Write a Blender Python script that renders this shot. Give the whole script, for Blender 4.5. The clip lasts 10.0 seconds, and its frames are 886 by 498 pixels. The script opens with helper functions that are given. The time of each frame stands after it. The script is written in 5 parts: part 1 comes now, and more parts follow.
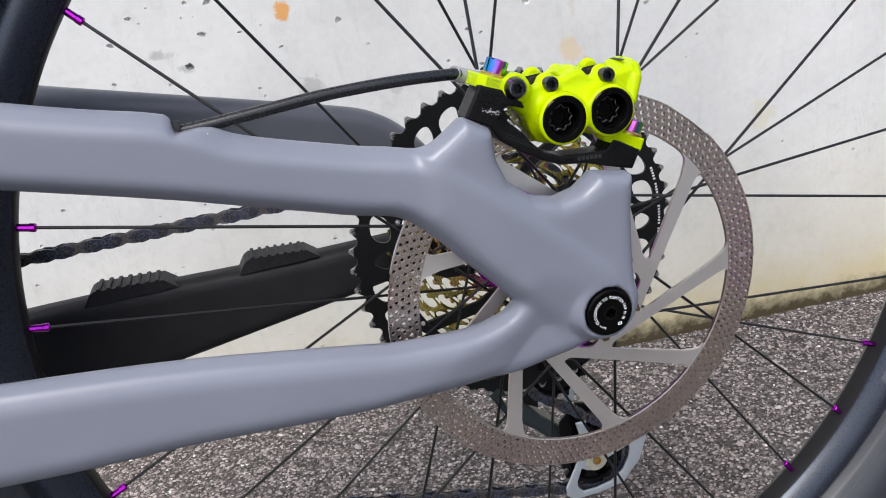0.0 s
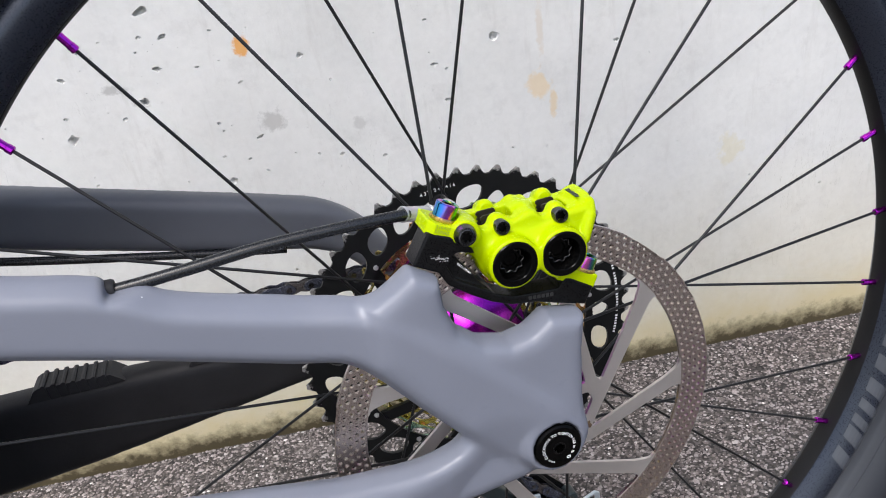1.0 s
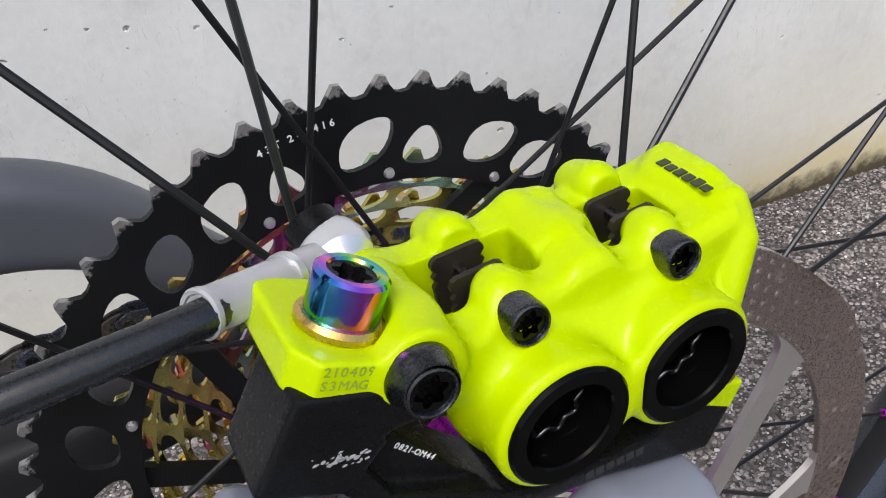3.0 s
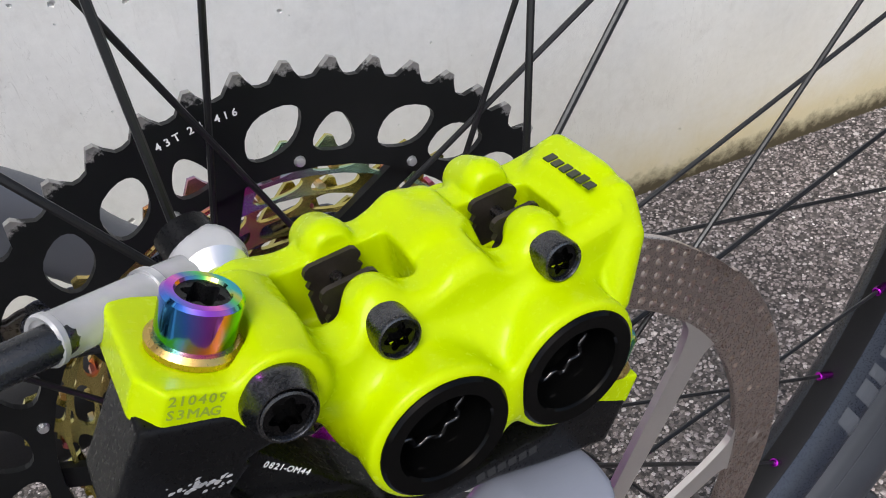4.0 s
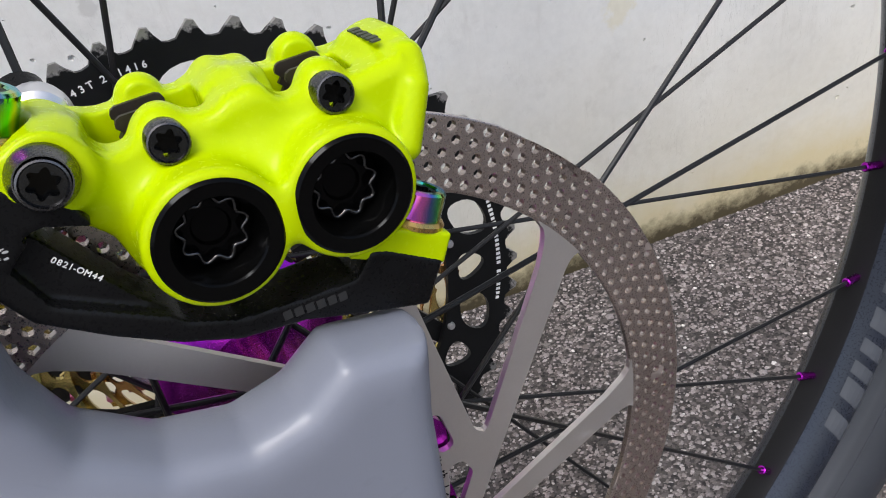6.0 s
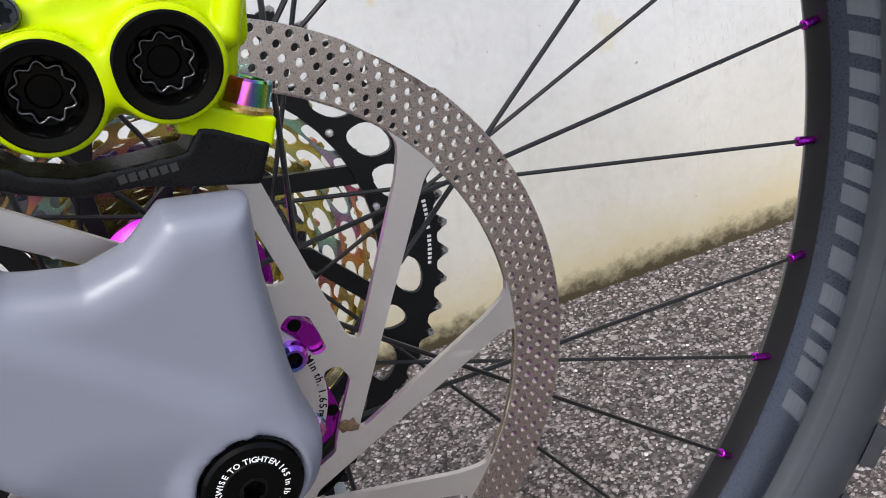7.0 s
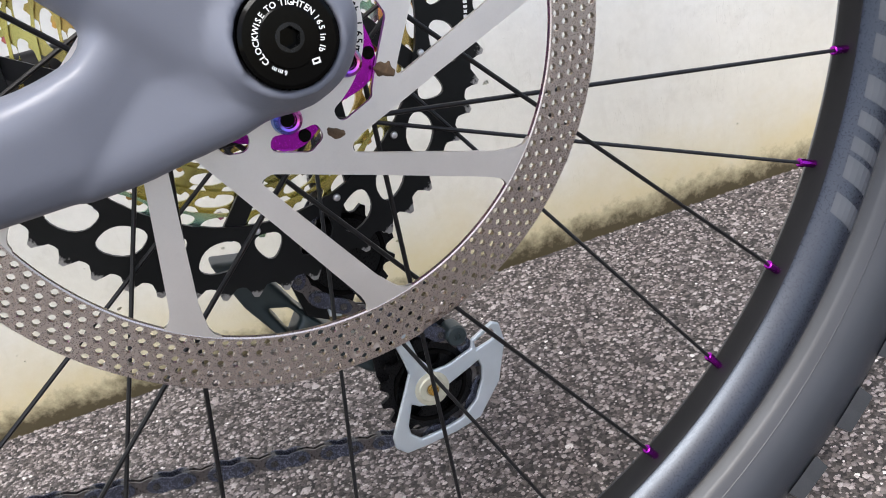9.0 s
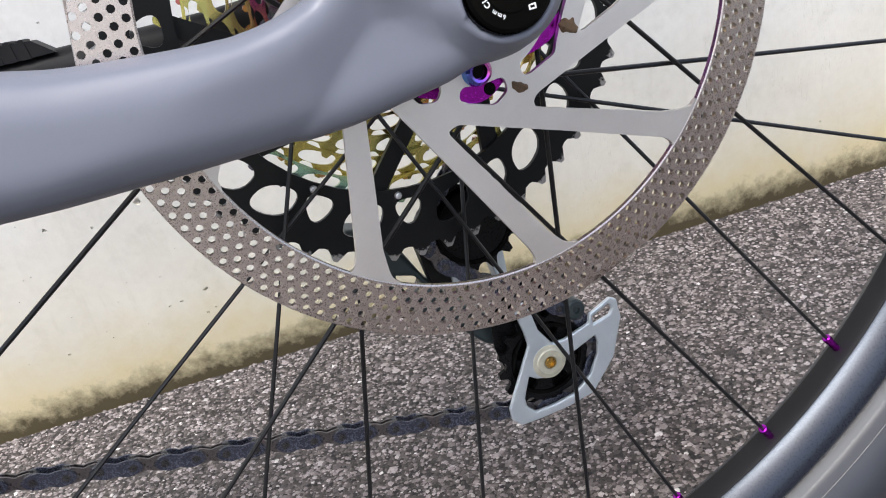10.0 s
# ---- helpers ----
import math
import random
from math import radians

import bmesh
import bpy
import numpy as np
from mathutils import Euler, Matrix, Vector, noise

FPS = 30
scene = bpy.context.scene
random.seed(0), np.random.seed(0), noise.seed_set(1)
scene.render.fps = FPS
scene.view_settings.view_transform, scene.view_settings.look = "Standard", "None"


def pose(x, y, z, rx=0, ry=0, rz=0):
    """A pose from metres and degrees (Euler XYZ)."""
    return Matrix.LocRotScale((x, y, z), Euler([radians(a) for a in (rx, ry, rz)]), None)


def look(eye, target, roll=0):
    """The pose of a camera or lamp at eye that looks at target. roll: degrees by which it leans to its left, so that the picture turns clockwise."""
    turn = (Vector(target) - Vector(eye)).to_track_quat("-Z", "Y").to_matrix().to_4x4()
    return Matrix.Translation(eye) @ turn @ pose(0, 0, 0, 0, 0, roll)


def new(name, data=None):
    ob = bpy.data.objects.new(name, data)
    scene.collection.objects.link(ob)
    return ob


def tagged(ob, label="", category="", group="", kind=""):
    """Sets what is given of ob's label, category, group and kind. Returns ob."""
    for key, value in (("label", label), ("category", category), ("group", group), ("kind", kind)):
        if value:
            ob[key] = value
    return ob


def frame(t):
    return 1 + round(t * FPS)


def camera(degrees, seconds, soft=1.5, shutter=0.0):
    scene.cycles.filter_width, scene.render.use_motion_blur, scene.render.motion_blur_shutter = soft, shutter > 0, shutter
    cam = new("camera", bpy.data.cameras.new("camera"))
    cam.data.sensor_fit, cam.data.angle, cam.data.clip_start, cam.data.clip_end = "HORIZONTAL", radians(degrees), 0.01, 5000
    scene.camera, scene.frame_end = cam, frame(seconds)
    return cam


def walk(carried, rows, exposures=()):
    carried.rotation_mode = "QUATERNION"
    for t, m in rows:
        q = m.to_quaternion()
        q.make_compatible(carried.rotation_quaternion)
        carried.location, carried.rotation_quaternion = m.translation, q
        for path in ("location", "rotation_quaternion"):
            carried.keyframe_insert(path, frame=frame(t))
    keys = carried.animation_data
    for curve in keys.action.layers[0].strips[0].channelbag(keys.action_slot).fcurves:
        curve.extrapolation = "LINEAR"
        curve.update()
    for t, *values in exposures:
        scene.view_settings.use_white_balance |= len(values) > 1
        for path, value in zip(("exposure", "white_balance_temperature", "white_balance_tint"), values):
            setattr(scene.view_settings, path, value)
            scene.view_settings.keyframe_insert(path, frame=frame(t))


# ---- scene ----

# ---- camera and its way; the way is given from the wheel's axle, the bike leans a little towards the wall
cam = camera(57.66, 10.0, soft=1.0)
BIKE = pose(0, 0, 0.3557, -6.805, 0, 8.176)
PATH = [
    (0, (-0.1424, -0.3555, 0.1735), (-0.0056, 0.2880, -0.0658), -11.16),
    (0.5, (-0.1220, -0.3592, 0.2177), (0.0200, 0.2757, -0.0408), -10.58),
    (1, (-0.1066, -0.3241, 0.2466), (0.0388, 0.3000, -0.0352), -9.97),
    (1.5, (-0.0958, -0.2337, 0.2419), (0.0686, 0.3681, -0.0754), -9.58),
    (2, (-0.0740, -0.1507, 0.2172), (0.1854, 0.6590, -0.3093), -9.29),
    (2.3, (-0.0602, -0.1188, 0.1994), (0.1308, 0.4416, -0.1740), -10.24),
    (2.5, (-0.0564, -0.1002, 0.1937), (0.2342, 0.6638, -0.3824), -9.63),
    (2.7, (-0.0526, -0.0926, 0.1856), (0.2511, 0.6648, -0.3924), -9.33),
    (3.8, (-0.0382, -0.0874, 0.1847), (0.2942, 0.6229, -0.4358), -9.60),
    (4, (-0.0329, -0.0899, 0.1861), (0.2989, 0.6166, -0.4390), -9.52),
    (4.5, (-0.0251, -0.0975, 0.1870), (0.3110, 0.6114, -0.4331), -9.96),
    (5, (-0.0232, -0.1103, 0.1857), (0.3086, 0.6173, -0.4148), -10.94),
    (5.5, (-0.0218, -0.1248, 0.1793), (0.2992, 0.6300, -0.3928), -11.49),
    (6, (-0.0152, -0.1397, 0.1521), (0.2966, 0.6554, -0.3681), -13.05),
    (6.2, (-0.0055, -0.1493, 0.1426), (0.2026, 0.4195, -0.2082), -14.10),
    (7.3, (0.0060, -0.2002, 0.1060), (0.2032, 0.4040, -0.1873), -15.24),
    (7.5, (0.0052, -0.2039, 0.0965), (0.2018, 0.4034, -0.1908), -15.41),
    (8, (0.0064, -0.2141, 0.0694), (0.1969, 0.4024, -0.2019), -16.17),
    (8.3, (-0.0015, -0.2222, 0.0479), (0.1844, 0.3987, -0.2166), -16.45),
    (8.6, (-0.0149, -0.2256, 0.0302), (0.1689, 0.3972, -0.2312), -16.52),
    (9, (-0.0346, -0.2233, 0.0157), (0.1472, 0.4011, -0.2431), -16.54),
    (9.5, (-0.0586, -0.2213, 0.0114), (0.1091, 0.4090, -0.2428), -16.30),
    (10, (-0.0796, -0.2182, 0.0142), (0.0784, 0.4179, -0.2317), -15.91),
]
walk(cam, [(t, BIKE @ look(eye, target, roll)) for t, eye, target, roll in PATH],
     exposures=[(0.0, 1.04), (1.2, 0.99), (2.5, 0.92), (3.8, 0.84), (5.5, 0.82), (6.2, 0.88), (7.4, 1.19), (10.0, 1.25)])

# ---- light: bright overcast sky
world = bpy.data.worlds.new("sky")
scene.world = world
world.use_nodes = True
sky = world.node_tree.nodes.new("ShaderNodeTexSky")
sky.sky_type, sky.sun_disc = "NISHITA", False
sky.sun_elevation, sky.sun_rotation = radians(58), radians(200)
sky.air_density, sky.dust_density, sky.ozone_density = 1.0, 3.5, 1.0
back = world.node_tree.nodes["Background"]
world.node_tree.links.new(sky.outputs[0], back.inputs[0])
back.inputs[1].default_value = 0.11
sun = new("sun", bpy.data.lights.new("sun", "SUN"))
sun.data.energy, sun.data.angle, sun.data.color = 1.4, radians(26), (0.965, 0.985, 1.0)
sun.matrix_world = look((-1.4, -1.7, 4.2), (0, 0, 0))


# ---- materials
def make(name):
    m = bpy.data.materials.new(name)
    m.use_nodes = True
    return m, m.node_tree, m.node_tree.nodes["Principled BSDF"]


def node(tree, kind, **values):
    n = tree.nodes.new(kind)
    for key, value in values.items():
        n.inputs[key.replace("_", " ")].default_value = value
    return n


def noise_of(tree, scale, detail=4.0, rough=0.55, vector=None):
    n = node(tree, "ShaderNodeTexNoise", Scale=scale, Detail=detail, Roughness=rough)
    tree.links.new(vector or tree.nodes["coords"].outputs["Object"], n.inputs["Vector"])
    return n.outputs["Fac"]


def coords(tree):
    c = tree.nodes.new("ShaderNodeTexCoord")
    c.name = "coords"
    return c.outputs["Object"]


def ramp(tree, fac, stops):
    r = tree.nodes.new("ShaderNodeValToRGB")
    el = r.color_ramp.elements
    while len(el) < len(stops):
        el.new(0.5)
    for e, (p, c) in zip(el, stops):
        e.position, e.color = p, (*c, 1) if len(c) == 3 else c
    tree.links.new(fac, r.inputs["Fac"])
    return r.outputs["Color"]


def grey(v):
    return (v, v, v)


def mixed(tree, fac, a, b, how="MIX"):
    m = tree.nodes.new("ShaderNodeMix")
    m.data_type, m.blend_type = "RGBA", how
    for value, socket in ((fac, m.inputs[0]), (a, m.inputs[6]), (b, m.inputs[7])):
        if isinstance(value, bpy.types.NodeSocket):
            tree.links.new(value, socket)
        else:
            socket.default_value = value if not isinstance(value, tuple) else (*value, 1)
    return m.outputs[2]


def maths(tree, how, a, b=0.5, c=0.5):
    m = tree.nodes.new("ShaderNodeMath")
    m.operation = how
    for value, socket in zip((a, b, c), m.inputs):
        if isinstance(value, bpy.types.NodeSocket):
            tree.links.new(value, socket)
        else:
            socket.default_value = value
    return m.outputs[0]


def bumped(tree, bsdf, height, strength, distance):
    b = node(tree, "ShaderNodeBump", Strength=strength, Distance=distance)
    tree.links.new(height, b.inputs["Height"])
    tree.links.new(b.outputs[0], bsdf.inputs["Normal"])
    return b


def surface(name, base, rough, metal=0.0, vary=0.12, scale=40.0, grain=900.0, relief=0.15, depth=0.0002, coat=0.0, dirt=None, dirt_at=0.62, scratch=0.0, spec=0.5):
    """A plain stuff with stains at one scale and grain at another."""
    m, tree, bsdf = make(name)
    coords(tree)
    big, fine = noise_of(tree, scale, 5), noise_of(tree, grain, 3)
    lo, hi = tuple(v * (1 - vary) for v in base), tuple(min(1, v * (1 + vary)) for v in base)
    col = ramp(tree, big, [(0.3, lo), (0.7, hi)])
    if dirt:
        spots = ramp(tree, noise_of(tree, scale * 2.3, 8, 0.7), [(dirt_at, grey(0)), (dirt_at + 0.12, grey(1))])
        col = mixed(tree, spots, col, dirt)
    tree.links.new(col, bsdf.inputs["Base Color"])
    r = ramp(tree, fine, [(0.25, grey(max(0.03, rough - 0.08))), (0.75, grey(min(1, rough + 0.08)))])
    if scratch:
        mp = node(tree, "ShaderNodeMapping", Scale=(40, 900, 60), Rotation=(0.3, 0.5, 0.9))
        tree.links.new(tree.nodes["coords"].outputs["Object"], mp.inputs["Vector"])
        lines = ramp(tree, noise_of(tree, 3.0, 2, 0.5, mp.outputs[0]), [(0.66, grey(0)), (0.70, grey(scratch))])
        r = mixed(tree, lines, r, grey(0.75))
    tree.links.new(r, bsdf.inputs["Roughness"])
    bsdf.inputs["Metallic"].default_value = metal
    bsdf.inputs["Coat Weight"].default_value = coat
    bsdf.inputs["Specular IOR Level"].default_value = spec
    bsdf.inputs["Coat Roughness"].default_value = 0.12
    if relief:
        bumped(tree, bsdf, fine, relief, depth)
    return m


def rainbow(name, axis, scale, stops, rough=0.16, metal=1.0, stir=0.35):
    """Heat-tinted titanium: bands of colour along one direction, stirred a little."""
    m, tree, bsdf = make(name)
    at = coords(tree)
    sep = tree.nodes.new("ShaderNodeVectorMath")
    sep.operation = "DOT_PRODUCT"
    sep.inputs[1].default_value = axis
    tree.links.new(at, sep.inputs[0])
    f = maths(tree, "FRACT", maths(tree, "MULTIPLY_ADD", sep.outputs["Value"], scale, maths(tree, "MULTIPLY", noise_of(tree, 120, 2), stir)))
    tree.links.new(ramp(tree, f, stops), bsdf.inputs["Base Color"])
    bsdf.inputs["Metallic"].default_value = metal
    tree.links.new(ramp(tree, noise_of(tree, 1500, 3), [(0.3, grey(rough - 0.02)), (0.7, grey(rough + 0.03))]), bsdf.inputs["Roughness"])
    return m


OIL = [(0.0, (0.04, 0.50, 0.46)), (0.18, (0.08, 0.22, 0.75)), (0.36, (0.50, 0.10, 0.72)), (0.52, (0.88, 0.20, 0.62)), (0.64, (0.16, 0.22, 0.60)), (0.80, (0.10, 0.62, 0.16)), (0.9, (0.62, 0.62, 0.10)), (1.0, (0.04, 0.50, 0.46))]
VIOLET = [(0.0, (0.06, 0.30, 0.70)), (0.30, (0.25, 0.12, 0.75)), (0.55, (0.60, 0.10, 0.65)), (0.75, (0.85, 0.25, 0.55)), (0.88, (0.08, 0.50, 0.55)), (1.0, (0.06, 0.30, 0.70))]
GOLD = [(0.0, (0.58, 0.48, 0.12)), (0.35, (0.50, 0.46, 0.16)), (0.66, (0.58, 0.42, 0.14)), (0.76, (0.72, 0.34, 0.12)), (0.81, (0.52, 0.16, 0.24)), (0.86, (0.36, 0.30, 0.44)), (0.91, (0.32, 0.58, 0.44)), (1.0, (0.72, 0.58, 0.10))]
ROSE = [(0.0, (0.72, 0.40, 0.10)), (0.40, (0.76, 0.46, 0.14)), (0.60, (0.66, 0.18, 0.16)), (0.75, (0.56, 0.12, 0.26)), (0.88, (0.40, 0.46, 0.36)), (1.0, (0.72, 0.40, 0.10))]
M = {
    "frame": surface("satin_grey_paint", (0.172, 0.184, 0.226), 0.46, vary=0.05, scale=14, grain=2600, relief=0.03, depth=0.00005, coat=0.15, dirt=(0.16, 0.16, 0.17), dirt_at=0.70, scratch=0.6),
    # far seat stay: the near paint's hue at about half its tone
    "frame_far": surface("satin_far_paint", (0.084, 0.091, 0.110), 0.42, vary=0.12, scale=14, grain=1500, relief=0.04, depth=0.00005, dirt=(0.16, 0.15, 0.14), dirt_at=0.72),
    "guard": surface("black_rubber_guard", (0.014, 0.014, 0.016), 0.55, vary=0.2, scale=40, grain=1300, relief=0.3, depth=0.0002, dirt=(0.04, 0.039, 0.037), dirt_at=0.70, spec=0.3),
    "yellow": surface("fluorescent_yellow_lacquer", (0.400, 0.532, 0.0), 0.24, vary=0.02, scale=60, grain=700, relief=0.04, depth=0.0001, coat=0.0, spec=0.12),
    "black": surface("black_anodised", (0.005, 0.005, 0.0055), 0.30, vary=0.2, scale=60, grain=1500, relief=0.05, depth=0.00005, scratch=0.4, spec=0.16),
    "gloss_black": surface("gloss_black_cap", (0.002, 0.002, 0.002), 0.12, vary=0.1, scale=60, grain=1500, relief=0.0, coat=0.0, spec=0.10),
    "bolt_dark": surface("dark_socket_steel", (0.035, 0.035, 0.037), 0.24, 1.0, vary=0.3, scale=200, grain=2500, relief=0.08, depth=0.00005),
    "lip": surface("gloss_black_lip", (0.004, 0.004, 0.0045), 0.10, vary=0.1, scale=60, grain=1500, relief=0.0, coat=0.0, spec=1.0),
    "clear": surface("cloudy_clear_sleeve", (0.66, 0.66, 0.68), 0.18, vary=0.1, scale=150, grain=900, relief=0.04, depth=0.0001, spec=0.6),
    "bolt": surface("black_zinc_steel", (0.12, 0.12, 0.125), 0.27, 1.0, vary=0.3, scale=200, grain=2500, relief=0.08, depth=0.00005),
    "steel": surface("brushed_rotor_steel", (0.74, 0.70, 0.67), 0.46, 1.0, vary=0.06, scale=30, grain=1800, relief=0.06, depth=0.00004, dirt=(0.36, 0.28, 0.22), dirt_at=0.74, scratch=0.35),
    "track": surface("swept_brake_track", (0.58, 0.50, 0.46), 0.30, 1.0, vary=0.10, scale=22, grain=2600, relief=0.08, depth=0.00004, scratch=0.6),
    "teal": surface("dark_teal_alloy", (0.030, 0.042, 0.045), 0.36, 0.2, vary=0.2, scale=60, grain=1500, relief=0.06, depth=0.00006, dirt=(0.09, 0.085, 0.075), dirt_at=0.68),
    "boss": surface("stained_boss", (0.62, 0.60, 0.48), 0.45, 0.5, vary=0.12, scale=200, grain=1500, relief=0.06, depth=0.00006),
    "brass": surface("brass", (0.66, 0.44, 0.14), 0.3, 1.0, vary=0.15, scale=200, grain=1500, relief=0.05, depth=0.00005),
    "silver": surface("silver_alloy", (0.74, 0.74, 0.76), 0.32, 0.85, vary=0.03, scale=70, grain=250, relief=0.0),
    "cage": surface("bead_blasted_cage", (0.66, 0.72, 0.76), 0.42, 0.7, vary=0.08, scale=50, grain=2000, relief=0.1, depth=0.00006, dirt=(0.18, 0.17, 0.15), dirt_at=0.68),
    "cog": surface("black_cog", (0.007, 0.0075, 0.008), 0.36, 0.0, vary=0.2, scale=60, grain=1600, relief=0.06, depth=0.00006, dirt=(0.030, 0.028, 0.026), dirt_at=0.72, spec=0.20),
    "big_cog": surface("black_worn_glint_cog", (0.007, 0.0075, 0.008), 0.36, 0.0, vary=0.2, scale=60, grain=1600, relief=0.06, depth=0.00006, dirt=(0.030, 0.028, 0.026), dirt_at=0.72, spec=0.20),
    "carbon": surface("matt_carbon_rim", (0.014, 0.017, 0.026), 0.30, vary=0.12, scale=25, grain=1100, relief=0.0, depth=0.0001, dirt=(0.05, 0.05, 0.055), dirt_at=0.79, spec=0.62),
    "rim_black": surface("matt_black_band", (0.006, 0.006, 0.007), 0.55, vary=0.2, scale=40, grain=1200, relief=0.08, depth=0.0001, spec=0.25),
    "tyre": surface("tyre_rubber", (0.024, 0.027, 0.034), 0.43, vary=0.12, scale=35, grain=1400, relief=0.10, depth=0.0002, dirt=(0.05, 0.052, 0.056), dirt_at=0.74, spec=0.55),
    "tread": surface("tread_rubber", (0.018, 0.020, 0.024), 0.70, vary=0.15, scale=60, grain=1200, relief=0.15, depth=0.0002, dirt=(0.05, 0.05, 0.05), dirt_at=0.72, spec=0.3),
    "spoke": surface("black_spoke", (0.009, 0.009, 0.010), 0.36, 0.0, vary=0.3, scale=60, grain=900, relief=0.0, spec=0.4),
    "purple": surface("purple_anodised", (0.42, 0.02, 0.48), 0.22, 1.0, vary=0.08, scale=90, grain=1800, relief=0.05, depth=0.00005),
    "hose": surface("black_hose", (0.009, 0.010, 0.012), 0.28, vary=0.15, scale=60, grain=1200, relief=0.03, depth=0.0001, spec=0.55),
    "white": surface("white_print", (0.75, 0.75, 0.75), 0.5, vary=0.12, scale=400, grain=3000, relief=0.0),
    "print_grey": surface("grey_print", (0.060, 0.066, 0.078), 0.36, vary=0.12, scale=80, grain=2000, relief=0.0, spec=0.4),
    "print_faint": surface("faint_print", (0.016, 0.016, 0.016), 0.5, vary=0.1, scale=300, grain=2000, relief=0.0),
    "print_dark": surface("dark_print", (0.03, 0.035, 0.02), 0.5, vary=0.1, scale=300, grain=2000, relief=0.0),
    "bare": surface("bare_alloy", (0.42, 0.42, 0.43), 0.5, 0.3, vary=0.2, scale=400, grain=2000, relief=0.0),
    "etch": surface("laser_etching", (0.22, 0.30, 0.02), 0.5, vary=0.1, scale=300, grain=2000, relief=0.0),
    "chain": surface("worn_chain", (0.17, 0.155, 0.155), 0.32, 0.9, vary=0.3, scale=150, grain=1500, relief=0.1, depth=0.0001, dirt=(0.04, 0.035, 0.03), dirt_at=0.55),
    "chain_dark": surface("dark_chain_plate", (0.085, 0.092, 0.125), 0.26, 0.7, vary=0.3, scale=150, grain=1500, relief=0.08, depth=0.0001),
    "pad": surface("brake_pad_plate", (0.055, 0.045, 0.038), 0.5, 0.8, vary=0.25, scale=200, grain=2000, relief=0.1, depth=0.0001),
    "mud": surface("dried_mud", (0.13, 0.082, 0.045), 0.9, vary=0.3, scale=300, grain=1500, relief=0.6, depth=0.0006),
    "oil_bolt": rainbow("oil_slick_titanium", (0.85, 0.30, -0.35), 95, OIL, 0.12),
    "oil_bolt_round": rainbow("oil_slick_bolt_head", (1.0, 0.1, 0.25), 90, VIOLET, 0.12),
    "oil_cog": rainbow("gold_rainbow_cog", (0.5, 4.0, 0.6), 9, GOLD, 0.22, 0.85, 0.05),
    "oil_pin": rainbow("rose_rainbow_pin", (1.0, 0.4, 0.8), 34, ROSE, 0.24, 0.7),
}


def chipped(m):
    """Small pale stone chips and rubs in a paint."""
    tree = m.node_tree
    bsdf = tree.nodes["Principled BSDF"]
    mp = node(tree, "ShaderNodeMapping", Scale=(1.0, 1.0, 2.2), Rotation=(0.0, 0.6, 0.0))
    tree.links.new(tree.nodes["coords"].outputs["Object"], mp.inputs["Vector"])
    vor = node(tree, "ShaderNodeTexVoronoi", Scale=26.0)
    tree.links.new(mp.outputs[0], vor.inputs["Vector"])
    near = maths(tree, "ADD", vor.outputs["Distance"], maths(tree, "MULTIPLY_ADD", noise_of(tree, 600, 3), 0.10, -0.05))
    sep = tree.nodes.new("ShaderNodeSeparateColor")
    tree.links.new(vor.outputs["Color"], sep.inputs[0])
    size = maths(tree, "MULTIPLY", maths(tree, "POWER", sep.outputs[0], 4.0), 0.06)
    chip = maths(tree, "LESS_THAN", near, size)
    was = bsdf.inputs["Base Color"].links[0].from_socket
    tree.links.new(mixed(tree, maths(tree, "MULTIPLY", chip, 0.8), was, (0.55, 0.56, 0.58)), bsdf.inputs["Base Color"])


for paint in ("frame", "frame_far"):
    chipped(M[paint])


def worn_glint_teeth(m, radius):
    """Black finish rubbed through to steel at the tooth tips, their glint painted in too."""
    tree = m.node_tree
    bsdf = tree.nodes["Principled BSDF"]
    flat = node(tree, "ShaderNodeMapping", Scale=(1.0, 0.0, 1.0))
    tree.links.new(tree.nodes["coords"].outputs["Object"], flat.inputs["Vector"])
    far = tree.nodes.new("ShaderNodeVectorMath")
    far.operation = "LENGTH"
    tree.links.new(flat.outputs[0], far.inputs[0])
    r = maths(tree, "ADD", far.outputs["Value"], maths(tree, "MULTIPLY_ADD", noise_of(tree, 420, 4, 0.65), 0.008, -0.004))
    rub_glint = ramp(tree, maths(tree, "MULTIPLY_ADD", r, 200.0, 0.5 - 200.0 * radius), [(0.35, grey(0)), (0.65, grey(0.8))])
    was = bsdf.inputs["Base Color"].links[0].from_socket
    tree.links.new(mixed(tree, rub_glint, was, (0.46, 0.45, 0.44)), bsdf.inputs["Base Color"])
    tree.links.new(rub_glint, bsdf.inputs["Metallic"])


M["carbon"].node_tree.nodes["Principled BSDF"].inputs["Specular Tint"].default_value = (0.80, 0.88, 1.0, 1.0)
M["clear"].node_tree.nodes["Principled BSDF"].inputs["Transmission Weight"].default_value = 0.55
worn_glint_teeth(M["big_cog"], 0.1030)


# ---- shapes
from mathutils.geometry import delaunay_2d_cdt


def linked(name, me, material, parent=None, label="", smooth=False):
    ob = new(name, me)
    me.materials.append(material)
    if smooth:
        me.shade_smooth()
    if parent:
        ob.parent = parent
    return tagged(ob, label)


def part(name, bm, material, parent, label="", smooth=False):
    me = bpy.data.meshes.new(name)
    bmesh.ops.recalc_face_normals(bm, faces=bm.faces)
    bm.to_mesh(me)
    bm.free()
    return linked(name, me, material, parent, label, smooth)


def from_lists(name, verts, faces, material, parent=None, label="", smooth=False):
    me = bpy.data.meshes.new(name)
    me.from_pydata(verts, [], faces)
    me.update()
    return linked(name, me, material, parent, label, smooth)


